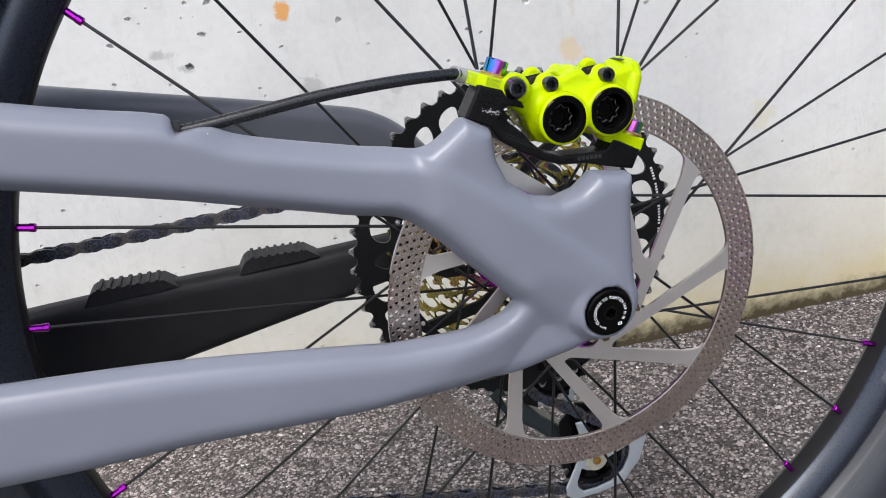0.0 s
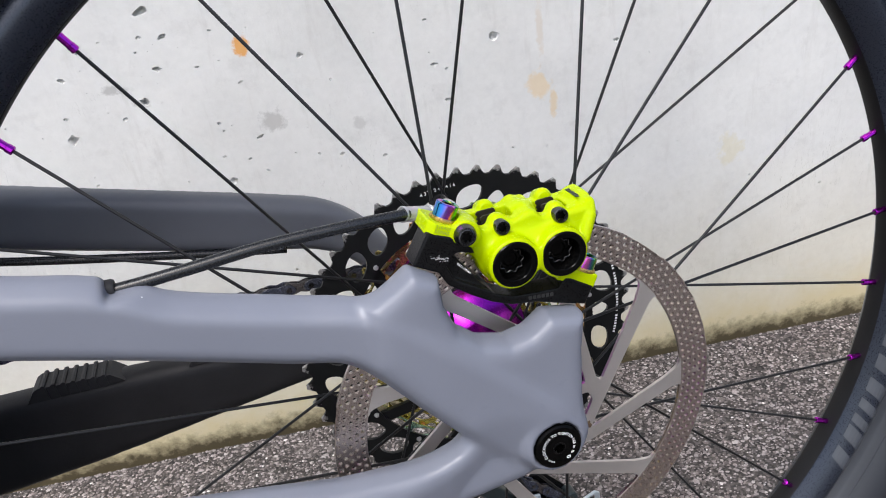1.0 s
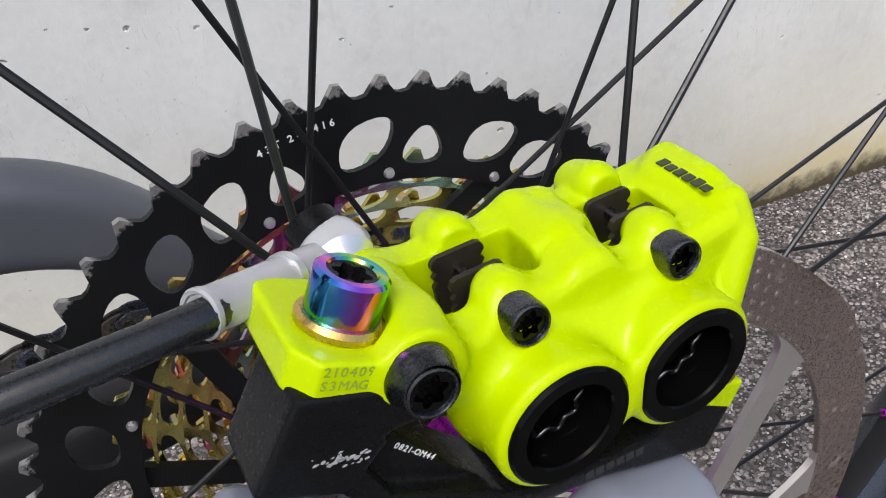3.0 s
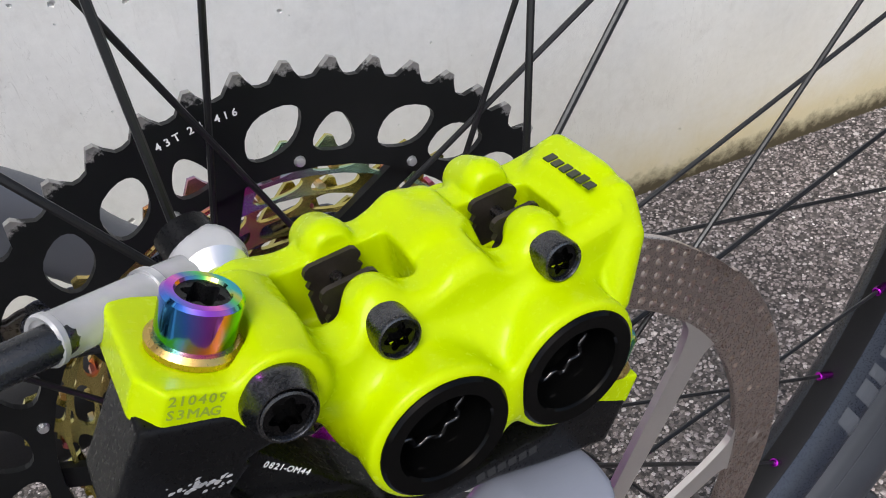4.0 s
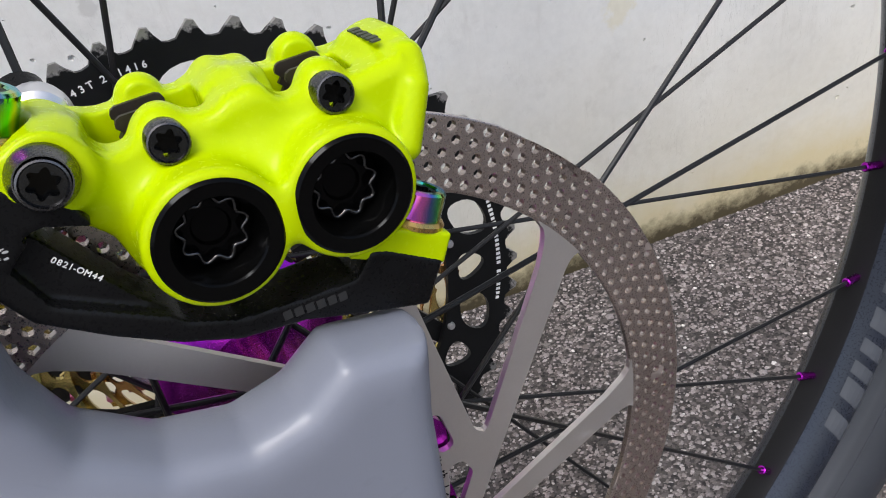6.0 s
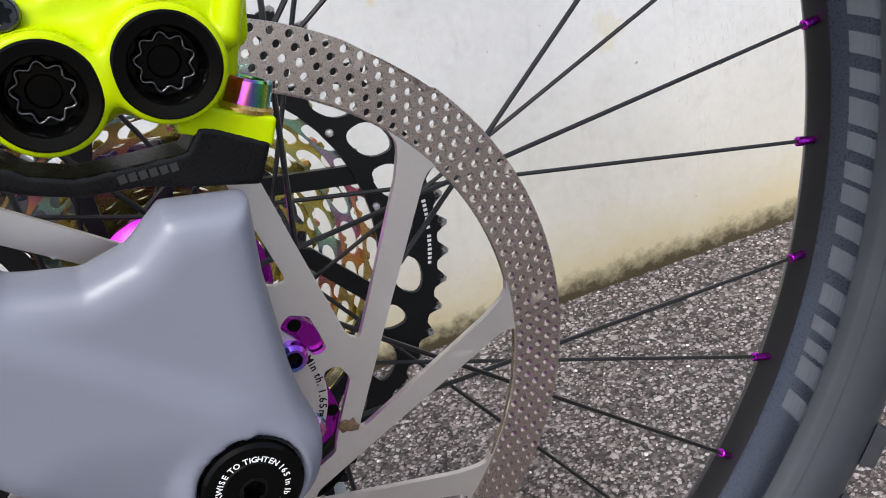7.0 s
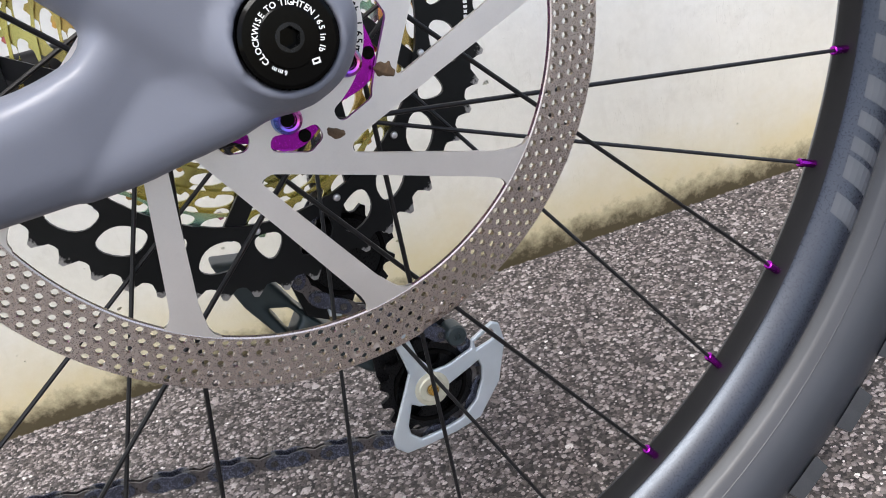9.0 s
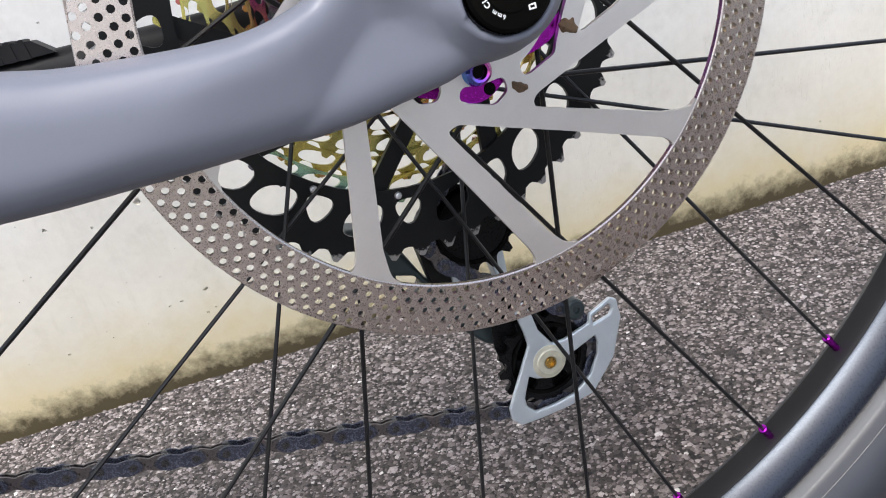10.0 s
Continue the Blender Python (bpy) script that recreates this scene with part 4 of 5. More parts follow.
def build_caliper():
    outline = [(-26, 106.5), (-23, 112.0), (-17, 112.3), (-14, 111.6), (0, 111.0), (4, 112.2), (8.6, 112.8), (12, 111.6), (14.5, 109.6), (24, 107.8), (30, 108.5), (36, 109.0), (38.4, 105), (36.4, 97.5), (33.6, 90), (31.5, 84.5), (27, 80.2), (17, 80), (6, 84.5), (-6, 82), (-15, 84), (-17.4, 89.5), (-19.4, 96.2), (-22.6, 100.9)]

    def field(x, y, z):
        x, y, z = 1000 * x, 1000 * y, 1000 * z
        x2, z2 = np.broadcast_arrays(x[:, 0, :], z[0, 0, :][None, :])
        body = thick(poly_field(x2, z2, outline)[:, None, :], y, 0.0, 13.0, 3.2)
        # the left mount in its own directions, flush with the face, its free corner cut off
        dx, dz = x - W1[0], z - W1[1]
        p, q = dx * E1[0] + dz * E1[1], dx * E2[0] + dz * E2[1]
        p3, y3, q3 = np.broadcast_arrays(p, y, q)
        arm = box_field(p3, y3, q3, (-7.4, -17.0, -7.9), (9.5, 4.6, -1.6), 0.7)
        arm = soft_max(arm, -0.80 * (p3 + 5.6) - 0.60 * (y3 + 15.6), 0.5)
        body = soft_min(body, arm, 1.2)
        # the shoulder round the union bolt, and the fluid port that rises behind it
        body = soft_min(body, thick(np.hypot(x2 + 24.0, z2 - 111.6)[:, None, :] - 6.4, y, -6.8, 10.4, 1.0), 2.0)
        body = soft_min(body, stick_field(x, y, z, (-20.6, -9.0, 108.4), (-14.5, -8.5, 104.0), 7.2, 7.0), 4.0)
        body = soft_min(body, stick_field(x, y, z, (-21.0, -1.0, 109.6), (-21.6, 8.0, 109.6), 4.6, 5.0), 2.2)
        for cx, cz in PISTONS:
            d = np.hypot(x2 - cx, z2 - cz)[:, None, :]
            body = soft_min(body, thick(d - 11.9, y, -1.0, 21.4, 1.5), 4.0)
        for cx, cz in PISTONS:
            body = soft_max(body, -np.maximum(np.hypot(x2 - cx, z2 - cz)[:, None, :] - 9.6, y + 13.0), 0.4)
        # the double ridge between the pads, running down between the pistons
        body = soft_min(body, stick_field(x, y, z, (6.2, 8.6, 110.6), (6.0, -2.0, 109.4), 3.5, 3.4), 1.4)
        body = soft_min(body, stick_field(x, y, z, (10.8, 8.2, 109.8), (11.4, -3.5, 107.4), 3.2, 3.1), 1.4)
        body = soft_min(body, stick_field(x, y, z, (8.6, -1.0, 107.6), (7.2, -11.5, 99.0), 4.6, 4.6), 5.0)
        # the plate at the end: a broad top, and a rib that turns down its front edge
        end = box_field(x, y, z, (28.2, -11.5, 90), (41.2, 11.4, 111.0), 2.8)
        end = soft_max(end, 0.78 * (y - 8.8) - 0.62 * (x - 32.6), 3.0)
        end = soft_max(end, 0.96 * (x - 40.6) - 0.28 * (z - 106.0), 1.5)
        end = soft_max(end, 0.80 * (z - 107.6) - 0.60 * (y + 9.4), 3.5)
        end = soft_max(end, -0.90 * (x - 28.8) + 0.44 * (z - 101.0) - 0.2 * (y + 8.0), 1.5)
        body = soft_min(body, end, 2.0)
        rib = np.minimum(stick_field(x, y, z, (37.8, -7.6, 106.8), (36.2, -12.0, 102.8), 3.1, 3.0), stick_field(x, y, z, (36.2, -12.0, 102.8), (31.4, -14.4, 93.6), 3.0, 2.9))
        body = soft_min(body, rib, 1.3)
        body = soft_min(body, stick_field(x, y, z, (-20, 10.0, 105.6), (26, 10.0, 104.6), 3.6), 2.0)
        # pads' windows
        for lo, hi in ((-17.0, 1.8), (14.0, 28.2)):
            body = soft_max(body, -box_field(x, y, z, (lo, -6.4, 101.0), (hi, 5.0, 130), 1.8), 0.6)
        # dips in the front wall beside the bolts' bosses
        for nx, nz, r in ((-13.6, 113.6, 3.6), (14.8, 111.9, 3.4), (1.4, 113.6, 2.4), (28.0, 112.4, 3.4)):
            body = soft_max(body, r - np.hypot(x - nx, z - nz) - np.maximum(0, np.abs(y + 9.5) - 5.0), 1.8)
        # bolt bosses in front of the pads, round knobs behind them
        for (bx, bz), (kx, kz) in (((-6.4, 109.5), (-6.6, 110.7)), ((21.4, 107.7), (22.2, 108.8))):
            body = soft_min(body, stick_field(x, y, z, (bx, -7.8, bz), (bx, -6.8, bz), 4.5, 4.3), 1.8)
            knob = np.maximum(stick_field(x, y, z, (kx, 8.0, kz + 0.4), (kx, 13.0, kz - 1.6), 4.3), 5.0 - y)
            body = soft_min(body, knob, 1.4)
        # seats round the bolts
        body = soft_max(body, -np.maximum(np.hypot(p3 - 1.4, y3 + 7.6) - 6.3, -1.5 - q3), 0.4)
        # right lug
        body = soft_min(body, box_field(p3, y3, q3, (60.0, -17.2, -14.6), (80.2, -6.0, -8.2), 0.6), 2.0)
        # the disc's slot
        inside = np.hypot(x2, z2)[:, None, :] - 104.0
        return 0.001 * soft_max(body, -np.maximum(np.abs(y) - 2.0, inside), 0.6)

    verts, faces = skin(field, (-0.046, -0.025, 0.064), (0.044, 0.024, 0.126), 0.00045)
    cal = from_lists("brake_caliper", verts, faces, M["yellow"], bicycle, "glossy neon yellow four-piston brake caliper", True)
    for cx, cz in PISTONS:
        at = Matrix.Translation((0.001 * cx, 0, 0.001 * cz))
        cap = lathe("piston_cap", [(0.0, -0.0150), (0.0030, -0.0150), (0.0034, -0.0158), (0.0052, -0.0158), (0.0058, -0.0145), (0.0068, -0.0145), (0.0071, -0.0172), (0.0073, -0.0205), (0.0075, -0.0225), (0.0078, -0.0229), (0.0101, -0.0231), (0.0106, -0.0226), (0.0107, -0.0200)], M["gloss_black"], cal, "black piston cap with a deep recess", at, 56)
        wave = [(0.001 * cx + 0.0054 * (1 + 0.11 * math.cos(9 * a)) * math.cos(a), -0.0172, 0.001 * cz + 0.0054 * (1 + 0.11 * math.cos(9 * a)) * math.sin(a)) for a in [2 * math.pi * i / 90 for i in range(91)]]
        tube("wavy_lip", wave, 0.00045, M["lip"], cap, "glossy wavy lip in the recess", 8)
    # bolts that hold the two halves and the pads, with six-lobe sockets
    for x, y, z, r in ((-6.7, -16.0, 109.5, 3.5), (21.1, -15.7, 107.6, 3.5), (-24.8, -21.6, 112.0, 3.9)):
        at = Matrix.Translation((0.001 * x, 0.001 * y, 0.001 * z)) @ Matrix.Rotation(radians(-6), 4, "X")
        r *= 0.001
        bolt = lathe("bolt", [(0.0, 0.0026), (0.76 * r, 0.0026), (0.80 * r, 0.0003), (0.86 * r, -0.0001), (0.94 * r, 0.0), (r, 0.0005), (r, 0.0085), (0, 0.0085)], M["bolt"], cal, "black steel bolt", at, 40)
        star = [polar(0.54 * r * (1 + 0.19 * math.cos(6 * 2 * math.pi * i / 48)), 7.5 * i) for i in range(48)]
        verts, faces = plate([disc_loop(0, 0, 0.80 * r, 32), star], 0.0006, 0.0022)
        # shade at the bottom of the socket, put in as a black disc
        lathe("recess", [(0.0, 0.0024), (0.66 * r, 0.0024)], M["gloss_black"], bolt, "black disc, the socket bottom's shade painted in", at, 20)
        from_lists("socket", [tuple(at @ Vector(v)) for v in verts], faces, M["bolt_dark"], bolt, "six-lobe socket")
    at = Matrix.Translation((-0.0247, -0.0181, 0.1119)) @ Matrix.Rotation(radians(-6), 4, "X")
    lathe("cone_washer", [(0.0038, -0.0034), (0.0040, -0.0034), (0.0048, -0.0010), (0.0051, 0.0), (0.0051, 0.0022), (0.0, 0.0022)], M["bolt"], cal, "dark conical washer", at, 40)
    # oil-slick mounting bolts with gold washers
    for p, q, y, tall in ((1.4, -1.5, -7.6, 7.9), (74.2, -8.4, -11.5, 7.2)):
        at = aimed(mount(p, q, y), mount(p, q + 10, y))
        lathe("washer", [(0.0, 0.0), (0.0061, 0.0), (0.0062, 0.0009), (0.0056, 0.0016), (0.0, 0.0016)], M["brass"], cal, "gold washer", at, 40)
        t = 0.001 * tall
        bolt = lathe("mounting_bolt", [(0.0, 0.0010), (0.0051, 0.0010), (0.0052, 0.0018), (0.0052, t - 0.0005), (0.0047, t), (0.0036, t), (0.0033, t - 0.0004), (0.0032, t - 0.0040), (0.0, t - 0.0040)], M["oil_bolt"], cal, "rainbow titanium bolt", at, 48)
        star = [polar(0.0024 * (1 + 0.17 * math.cos(6 * 2 * math.pi * i / 48)), 7.5 * i) for i in range(48)]
        verts, faces = plate([disc_loop(0, 0, 0.0033, 32), star], t - 0.0038, t - 0.0005)
        from_lists("socket", [tuple(at @ Vector(v)) for v in verts], faces, M["black"], bolt, "dark six-lobe socket")
    # brake pads: notched back plates either side of the disc
    for x0, x1, z1 in ((-12.6, -3.2, 112.3), (16.6, 25.6, 110.2)):
        for y in (3.2, -3.2):
            top = [(x0 + 1.2, z1), (x1 - 1.2, z1), (x1 - 0.4, z1 - 0.4), (x1, z1 - 1.2)]
            notches = [(x1 - (0.8 if k % 2 else 0.0), z1 - 1.8 - 0.9 * k) for k in range(5)]
            other = [(x0 + (0.8 if k % 2 else 0.0), z1 - 1.8 - 0.9 * k) for k in reversed(range(5))]
            shape = [(0.001 * a, 0.001 * b) for a, b in [*top, *notches, (x1 - 0.6, z1 - 13), (x0 + 0.6, z1 - 13), *other, (x0, z1 - 1.2), (x0 + 0.4, z1 - 0.4)]]
            verts, faces = plate([shape], 0.001 * y - 0.0005, 0.001 * y + 0.0005)
            from_lists("brake_pad", verts, faces, M["pad"], cal, "brown steel brake pad plate")
        rod("pad_pin", (0.001 * (x0 + x1) / 2, -0.010, 0.001 * z1 - 0.0035), (0.001 * (x0 + x1) / 2, 0.012, 0.001 * z1 - 0.0035), 0.0011, M["bolt"], cal)
    # hose union
    union = rod("hose_union", (-0.0462, 0.0004, 0.1212), (-0.0262, 0.0128, 0.1128), 0.0034, M["clear"], cal, "clear plastic sleeve of the hose union", 28)
    lathe("sleeve_lip", [(0.0029, -0.0004), (0.0034, -0.0006), (0.0037, -0.0002), (0.0037, 0.0006), (0.0034, 0.0009)], M["clear"], union, "pale rim of the sleeve", aimed((-0.0462, 0.0004, 0.1212), (-0.0262, 0.0128, 0.1128)), 28)
    rod("crimp", (-0.0335, 0.0082, 0.1159), (-0.0325, 0.0089, 0.1155), 0.00385, M["silver"], union, "bright metal collar", 28)
    lathe("banjo", [(0.0, -0.0052), (0.003, -0.0050), (0.0055, -0.003), (0.0062, 0.0), (0.0058, 0.003), (0.0050, 0.0045), (0.0, 0.0050)], M["silver"], cal, "silver banjo fitting", Matrix.Translation((-0.0234, 0.0142, 0.1116)), 28)
    lathe("banjo_bolt", [(0.0, -0.002), (0.0046, -0.002), (0.0046, 0.002), (0.0, 0.0022)], M["black"], cal, "black banjo bolt", aimed((-0.0246, 0.0190, 0.1142), (-0.0252, 0.0235, 0.1164)), 20)
    # print: a serial in two lines, and the maker's mark as plain bars
    for text, q in (("210409", -3.4), ("S3MAG", -5.4)):
        line_text("serial_print", text, 0.0020, facing(*[a for a in mount(-4.2, q, -17.08)], -28.1), M["etch"], cal, "grey laser-etched serial")
    for k in range(6):
        h = (0.0017, 0.0021, 0.0019, 0.0020, 0.0018, 0.0021)[k]
        verts, faces = plate([[(0.0, 0.0), (h, 0.0), (h, 0.0015), (0.0, 0.0015)]], 0.0, 0.0003)
        m = Matrix.Translation((0.0324, -0.0076 + 0.0021 * k, 0.11115))
        from_lists("print_bar", [tuple(m @ Vector((a, c, -b + 0.0002))) for a, b, c in verts], faces, M["print_dark"], cal, "dark print bar")
    return cal


caliper = build_caliper()


def build_adapter():
    outline = [(-40.5, 116.8), (-49.6, 103.8), (-38.8, 97.4), (-35.5, 90.5), (-26.4, 82.9), (-17, 76.4), (-8, 72.2), (4, 70.0), (13, 66.5), (27.5, 61.5), (32.5, 69.8), (22, 77), (6, 83), (-12, 88), (-19, 95), (-23, 107), (-27, 111)]

    def field(x, y, z):
        x, y, z = 1000 * x, 1000 * y, 1000 * z
        x2, z2 = np.broadcast_arrays(x[:, 0, :], z[0, 0, :][None, :])
        d = thick(poly_field(x2, z2, outline)[:, None, :], y, -10.5, 7.0, 0.9)
        # a pocket milled into the face
        gap = poly_field(x2, z2, [(-31.5, 104), (-29.5, 101.5), (-24.8, 93.5), (-20.5, 86.5), (-15, 80), (-7, 76.3), (4, 74.8), (15, 73.8), (19, 78), (19, 86), (-12, 98), (-27.9, 104.5)])[:, None, :]
        d = np.maximum(d, -gap)
        pocket = poly_field(x2, z2, [(-36, 100), (-32.8, 91.4), (-25, 86.2), (-15, 79.6), (-6, 75.4), (0, 86), (-20, 99), (-30, 105)])[:, None, :]
        d = np.maximum(d, -np.maximum(pocket + 1.0, y + 14.2))
        return 0.001 * np.maximum(d, -np.maximum(np.abs(y) - 3, np.hypot(x2, z2)[:, None, :] - 104))

    verts, faces = skin(field, (-0.055, -0.0195, 0.058), (0.036, -0.001, 0.120), 0.0006)
    ad = from_lists("brake_adapter", verts, faces, M["black"], bicycle, "black anodised post-mount brake adapter, chipped", True)
    ad.data.set_sharp_from_angle(angle=radians(40))
    line_text("part_number", "0821-OM44", 0.0015, facing(-0.0297, -0.01425, 0.0979, -50), M["white"], ad, "small white part number")
    # chipped paint by the post
    rng = random.Random(5)
    for k in range(34):
        u, v = rng.gauss(0, 0.0021), rng.gauss(0, 0.00055)
        x, z, big = -0.0366 + 0.90 * u + 0.43 * v, 0.1036 - 0.43 * u + 0.90 * v, rng.uniform(0.35, 1.2)
        loop = [(x + big * rng.uniform(0.5, 1.4) * 0.0005 * math.cos(a), z + big * rng.uniform(0.5, 1.3) * 0.0003 * math.sin(a)) for a in [2 * math.pi * i / 7 for i in range(7)]]
        verts, faces = plate([loop], -0.01756, -0.01751)
        from_lists("chip", verts, faces, M["bare"], ad, "pale paint chip")
    for k in range(6):
        x, z = 0.0002 + 0.0021 * k, 0.0722 - 0.00025 * k
        verts, faces = plate([[(x, z), (x + 0.0016, z), (x + 0.0016, z + 0.0018), (x, z + 0.0018)]], -0.01756, -0.01751)
        from_lists("print_bar", verts, faces, M["print_faint"], ad, "faint grey print bar")
    return ad


adapter = build_adapter()
tube("brake_hose", [(-0.200, -0.0090, 0.1275), (-0.1690, -0.0088, 0.1247), (-0.1400, -0.0080, 0.1250), (-0.1080, -0.0065, 0.1258), (-0.0740, -0.0050, 0.1245), (-0.0480, -0.0012, 0.1216), (-0.0440, 0.0018, 0.1203)], 0.00265, M["hose"], bicycle, "black hydraulic brake hose")


# black ring added to darken the hose's opening as its shade would
lathe("hose_hole_ring", [(0.0026, 0.0), (0.0042, 0.0), (0.0046, 0.0010), (0.0046, 0.0040), (0.0026, 0.0040)], M["guard"], bicycle, "black ring for the shade of the hole where the hose enters the stay", aimed((-0.1668, -0.0088, 0.1247), (-0.200, -0.0090, 0.1275)), 24)


# ---- cassette
def cog_window(a, s, r0, r1, pointed=False):
    """One opening of a sprocket round the angle a: an oval that leans, or a rounded triangle."""
    hole, mid, half = [], (r0 + r1) / 2, (r1 - r0) / 2
    for i in range(20):
        c, q = math.cos(2 * math.pi * i / 20), math.sin(2 * math.pi * i / 20)
        if pointed:
            hole.append(polar(mid + half * q, a + s * math.copysign(abs(c) ** 0.75, c) * (0.86 - 0.40 * q)))
        else:
            c, q = math.copysign(abs(c) ** 0.85, c), math.copysign(abs(q) ** 0.85, q)
            hole.append(polar(mid + half * (0.86 * q - 0.30 * c * (1 - 0.3 * abs(q))), a + s * c - 0.10 * s * q))
    return hole


def cog_loops(teeth, tip, windows, w_in, w_out, bore, fill=0.72, turn=0.0):
    loop = []
    for k in range(teeth):
        a, s = 360 / teeth * (k + turn), 360 / teeth
        for da, r in ((-0.50, -0.0050), (-0.36, -0.0047), (-0.22, -0.0026), (-0.13, -0.0003), (0.02, 0.0), (0.15, -0.0020), (0.32, -0.0046)):
            loop.append(polar(tip + r, a + da * s))
    loops = [loop, [polar(bore, 360 / 48 * i) for i in range(48)]]
    for k in range(windows):
        loops.append(cog_window(360 / windows * (k + turn), 180 / windows * fill, w_in, w_out))
    return loops


def build_cassette():
    first = 0.0915
    loops = cog_loops(53, 0.1052, 0, 0, 0, 0.0752, turn=87.2 * 53 / 360)
    seen = [(45.5, 5.4, False), (57.8, 5.2, False), (72.0, 4.4, True), (83.4, 5.2, False), (98.8, 3.6, True), (109.8, 4.6, False), (122.0, 4.6, False)]
    rest = [134.5 + 12.88 * k for k in range(8)] + [236.2 + 12.74 * k for k in range(6)] + [314.6, 327.3, 340.1, 353.4, 6.4, 19.0, 32.3]
    seen += [(a, 4.0 if k % 7 in (1, 3) else 5.3, k % 7 in (1, 3)) for k, a in enumerate(rest)]
    loops += [cog_window(a, s, 0.0795 if pointed else 0.0798, 0.0905 if pointed else 0.0950, pointed) for a, s, pointed in seen]
    verts, faces = plate(loops, first - 0.0012, first + 0.0008)
    cas = from_lists("cassette", verts, faces, M["big_cog"], bicycle, "twelve-speed cassette, largest sprocket black, inner ones gold")
    pitch = 0.0127 / (2 * math.pi)
    y = first
    for i, teeth in enumerate((40, 36, 32, 28, 24, 21, 18, 16, 14, 12, 10)):
        y += 0.00365
        tip = teeth * pitch + 0.0012
        inner = (36, 32, 28, 24, 21, 18, 16, 14, 12, 10, 6)[i] * pitch
        bore = max(0.010, inner - 0.0022)
        windows = (26, 24, 22, 20, 18)[i] if i < 5 else 0
        loops = cog_loops(teeth, tip, windows, bore + 0.0007, tip - 0.0046, bore, 0.86, 0.5 * (i % 2))
        verts, faces = plate(loops, y - 0.0008, y + 0.0008)
        from_lists("sprocket", verts, faces, M["oil_cog"], cas, "gold and rainbow tinted sprocket")
    # pins that tie the steel sprockets together
    for i, (r, n) in enumerate(((0.0718, 26), (0.0640, 23), (0.0560, 20), (0.0478, 18))):
        for k in range(n):
            x, z = polar(r, 360 / n * (k + 0.5 * (i % 2)))
            rod("pin", (x, first + 0.004 + 0.0036 * i, z), (x, first + 0.0076 + 0.0036 * i, z), 0.0014, M["oil_pin"], cas, n=6)
    # spider that carries the two largest
    for k in range(9):
        a = 40 * k + 12
        verts, faces = plate([[polar(0.0780, a - 3.0), polar(0.0780, a + 3.0), polar(0.050, a + 22), polar(0.034, a + 33), polar(0.031, a + 26), polar(0.046, a + 15)]], first + 0.0012, first + 0.0040)
        from_lists("spider_arm", verts, faces, M["cog"], cas, "black spider arm")
    for k in range(14):
        x, z = polar(0.0778, 79.0 + 360 / 14 * k)
        lathe("rivet", [(0.0, -0.0026), (0.0013, -0.0022), (0.0017, -0.0010), (0.0017, 0.001)], M["silver"], cas, "steel rivet", Matrix.Translation((x, first, z)), 10)
    lathe("freehub", [(0.0, first - 0.002), (0.024, first - 0.002), (0.024, 0.100), (0.0175, 0.102), (0.0175, 0.134), (0.0, 0.134)], M["black"], cas, "black freehub", n=40)
    ring_text("lettering", "43T 241416", 0.0028, 0.0952, 101, first - 0.00128, M["white"], cas, "white tooth-count lettering", 1.38)
    # the system name as plain bars
    rng = random.Random(3)
    for k in range(30):
        a = 14 - 1.12 * k
        if k % 8 == 5:
            continue
        h = 0.0007 + 0.0002 * rng.random()
        loop = [polar(0.0968 - h, a - 0.34), polar(0.0968 + h, a - 0.34), polar(0.0968 + h, a + 0.34), polar(0.0968 - h, a + 0.34)]
        verts, faces = plate([loop], first - 0.00130, first - 0.00122)
        from_lists("print_bar", verts, faces, M["white"], cas, "small white print bar")
    return cas


cassette = build_cassette()


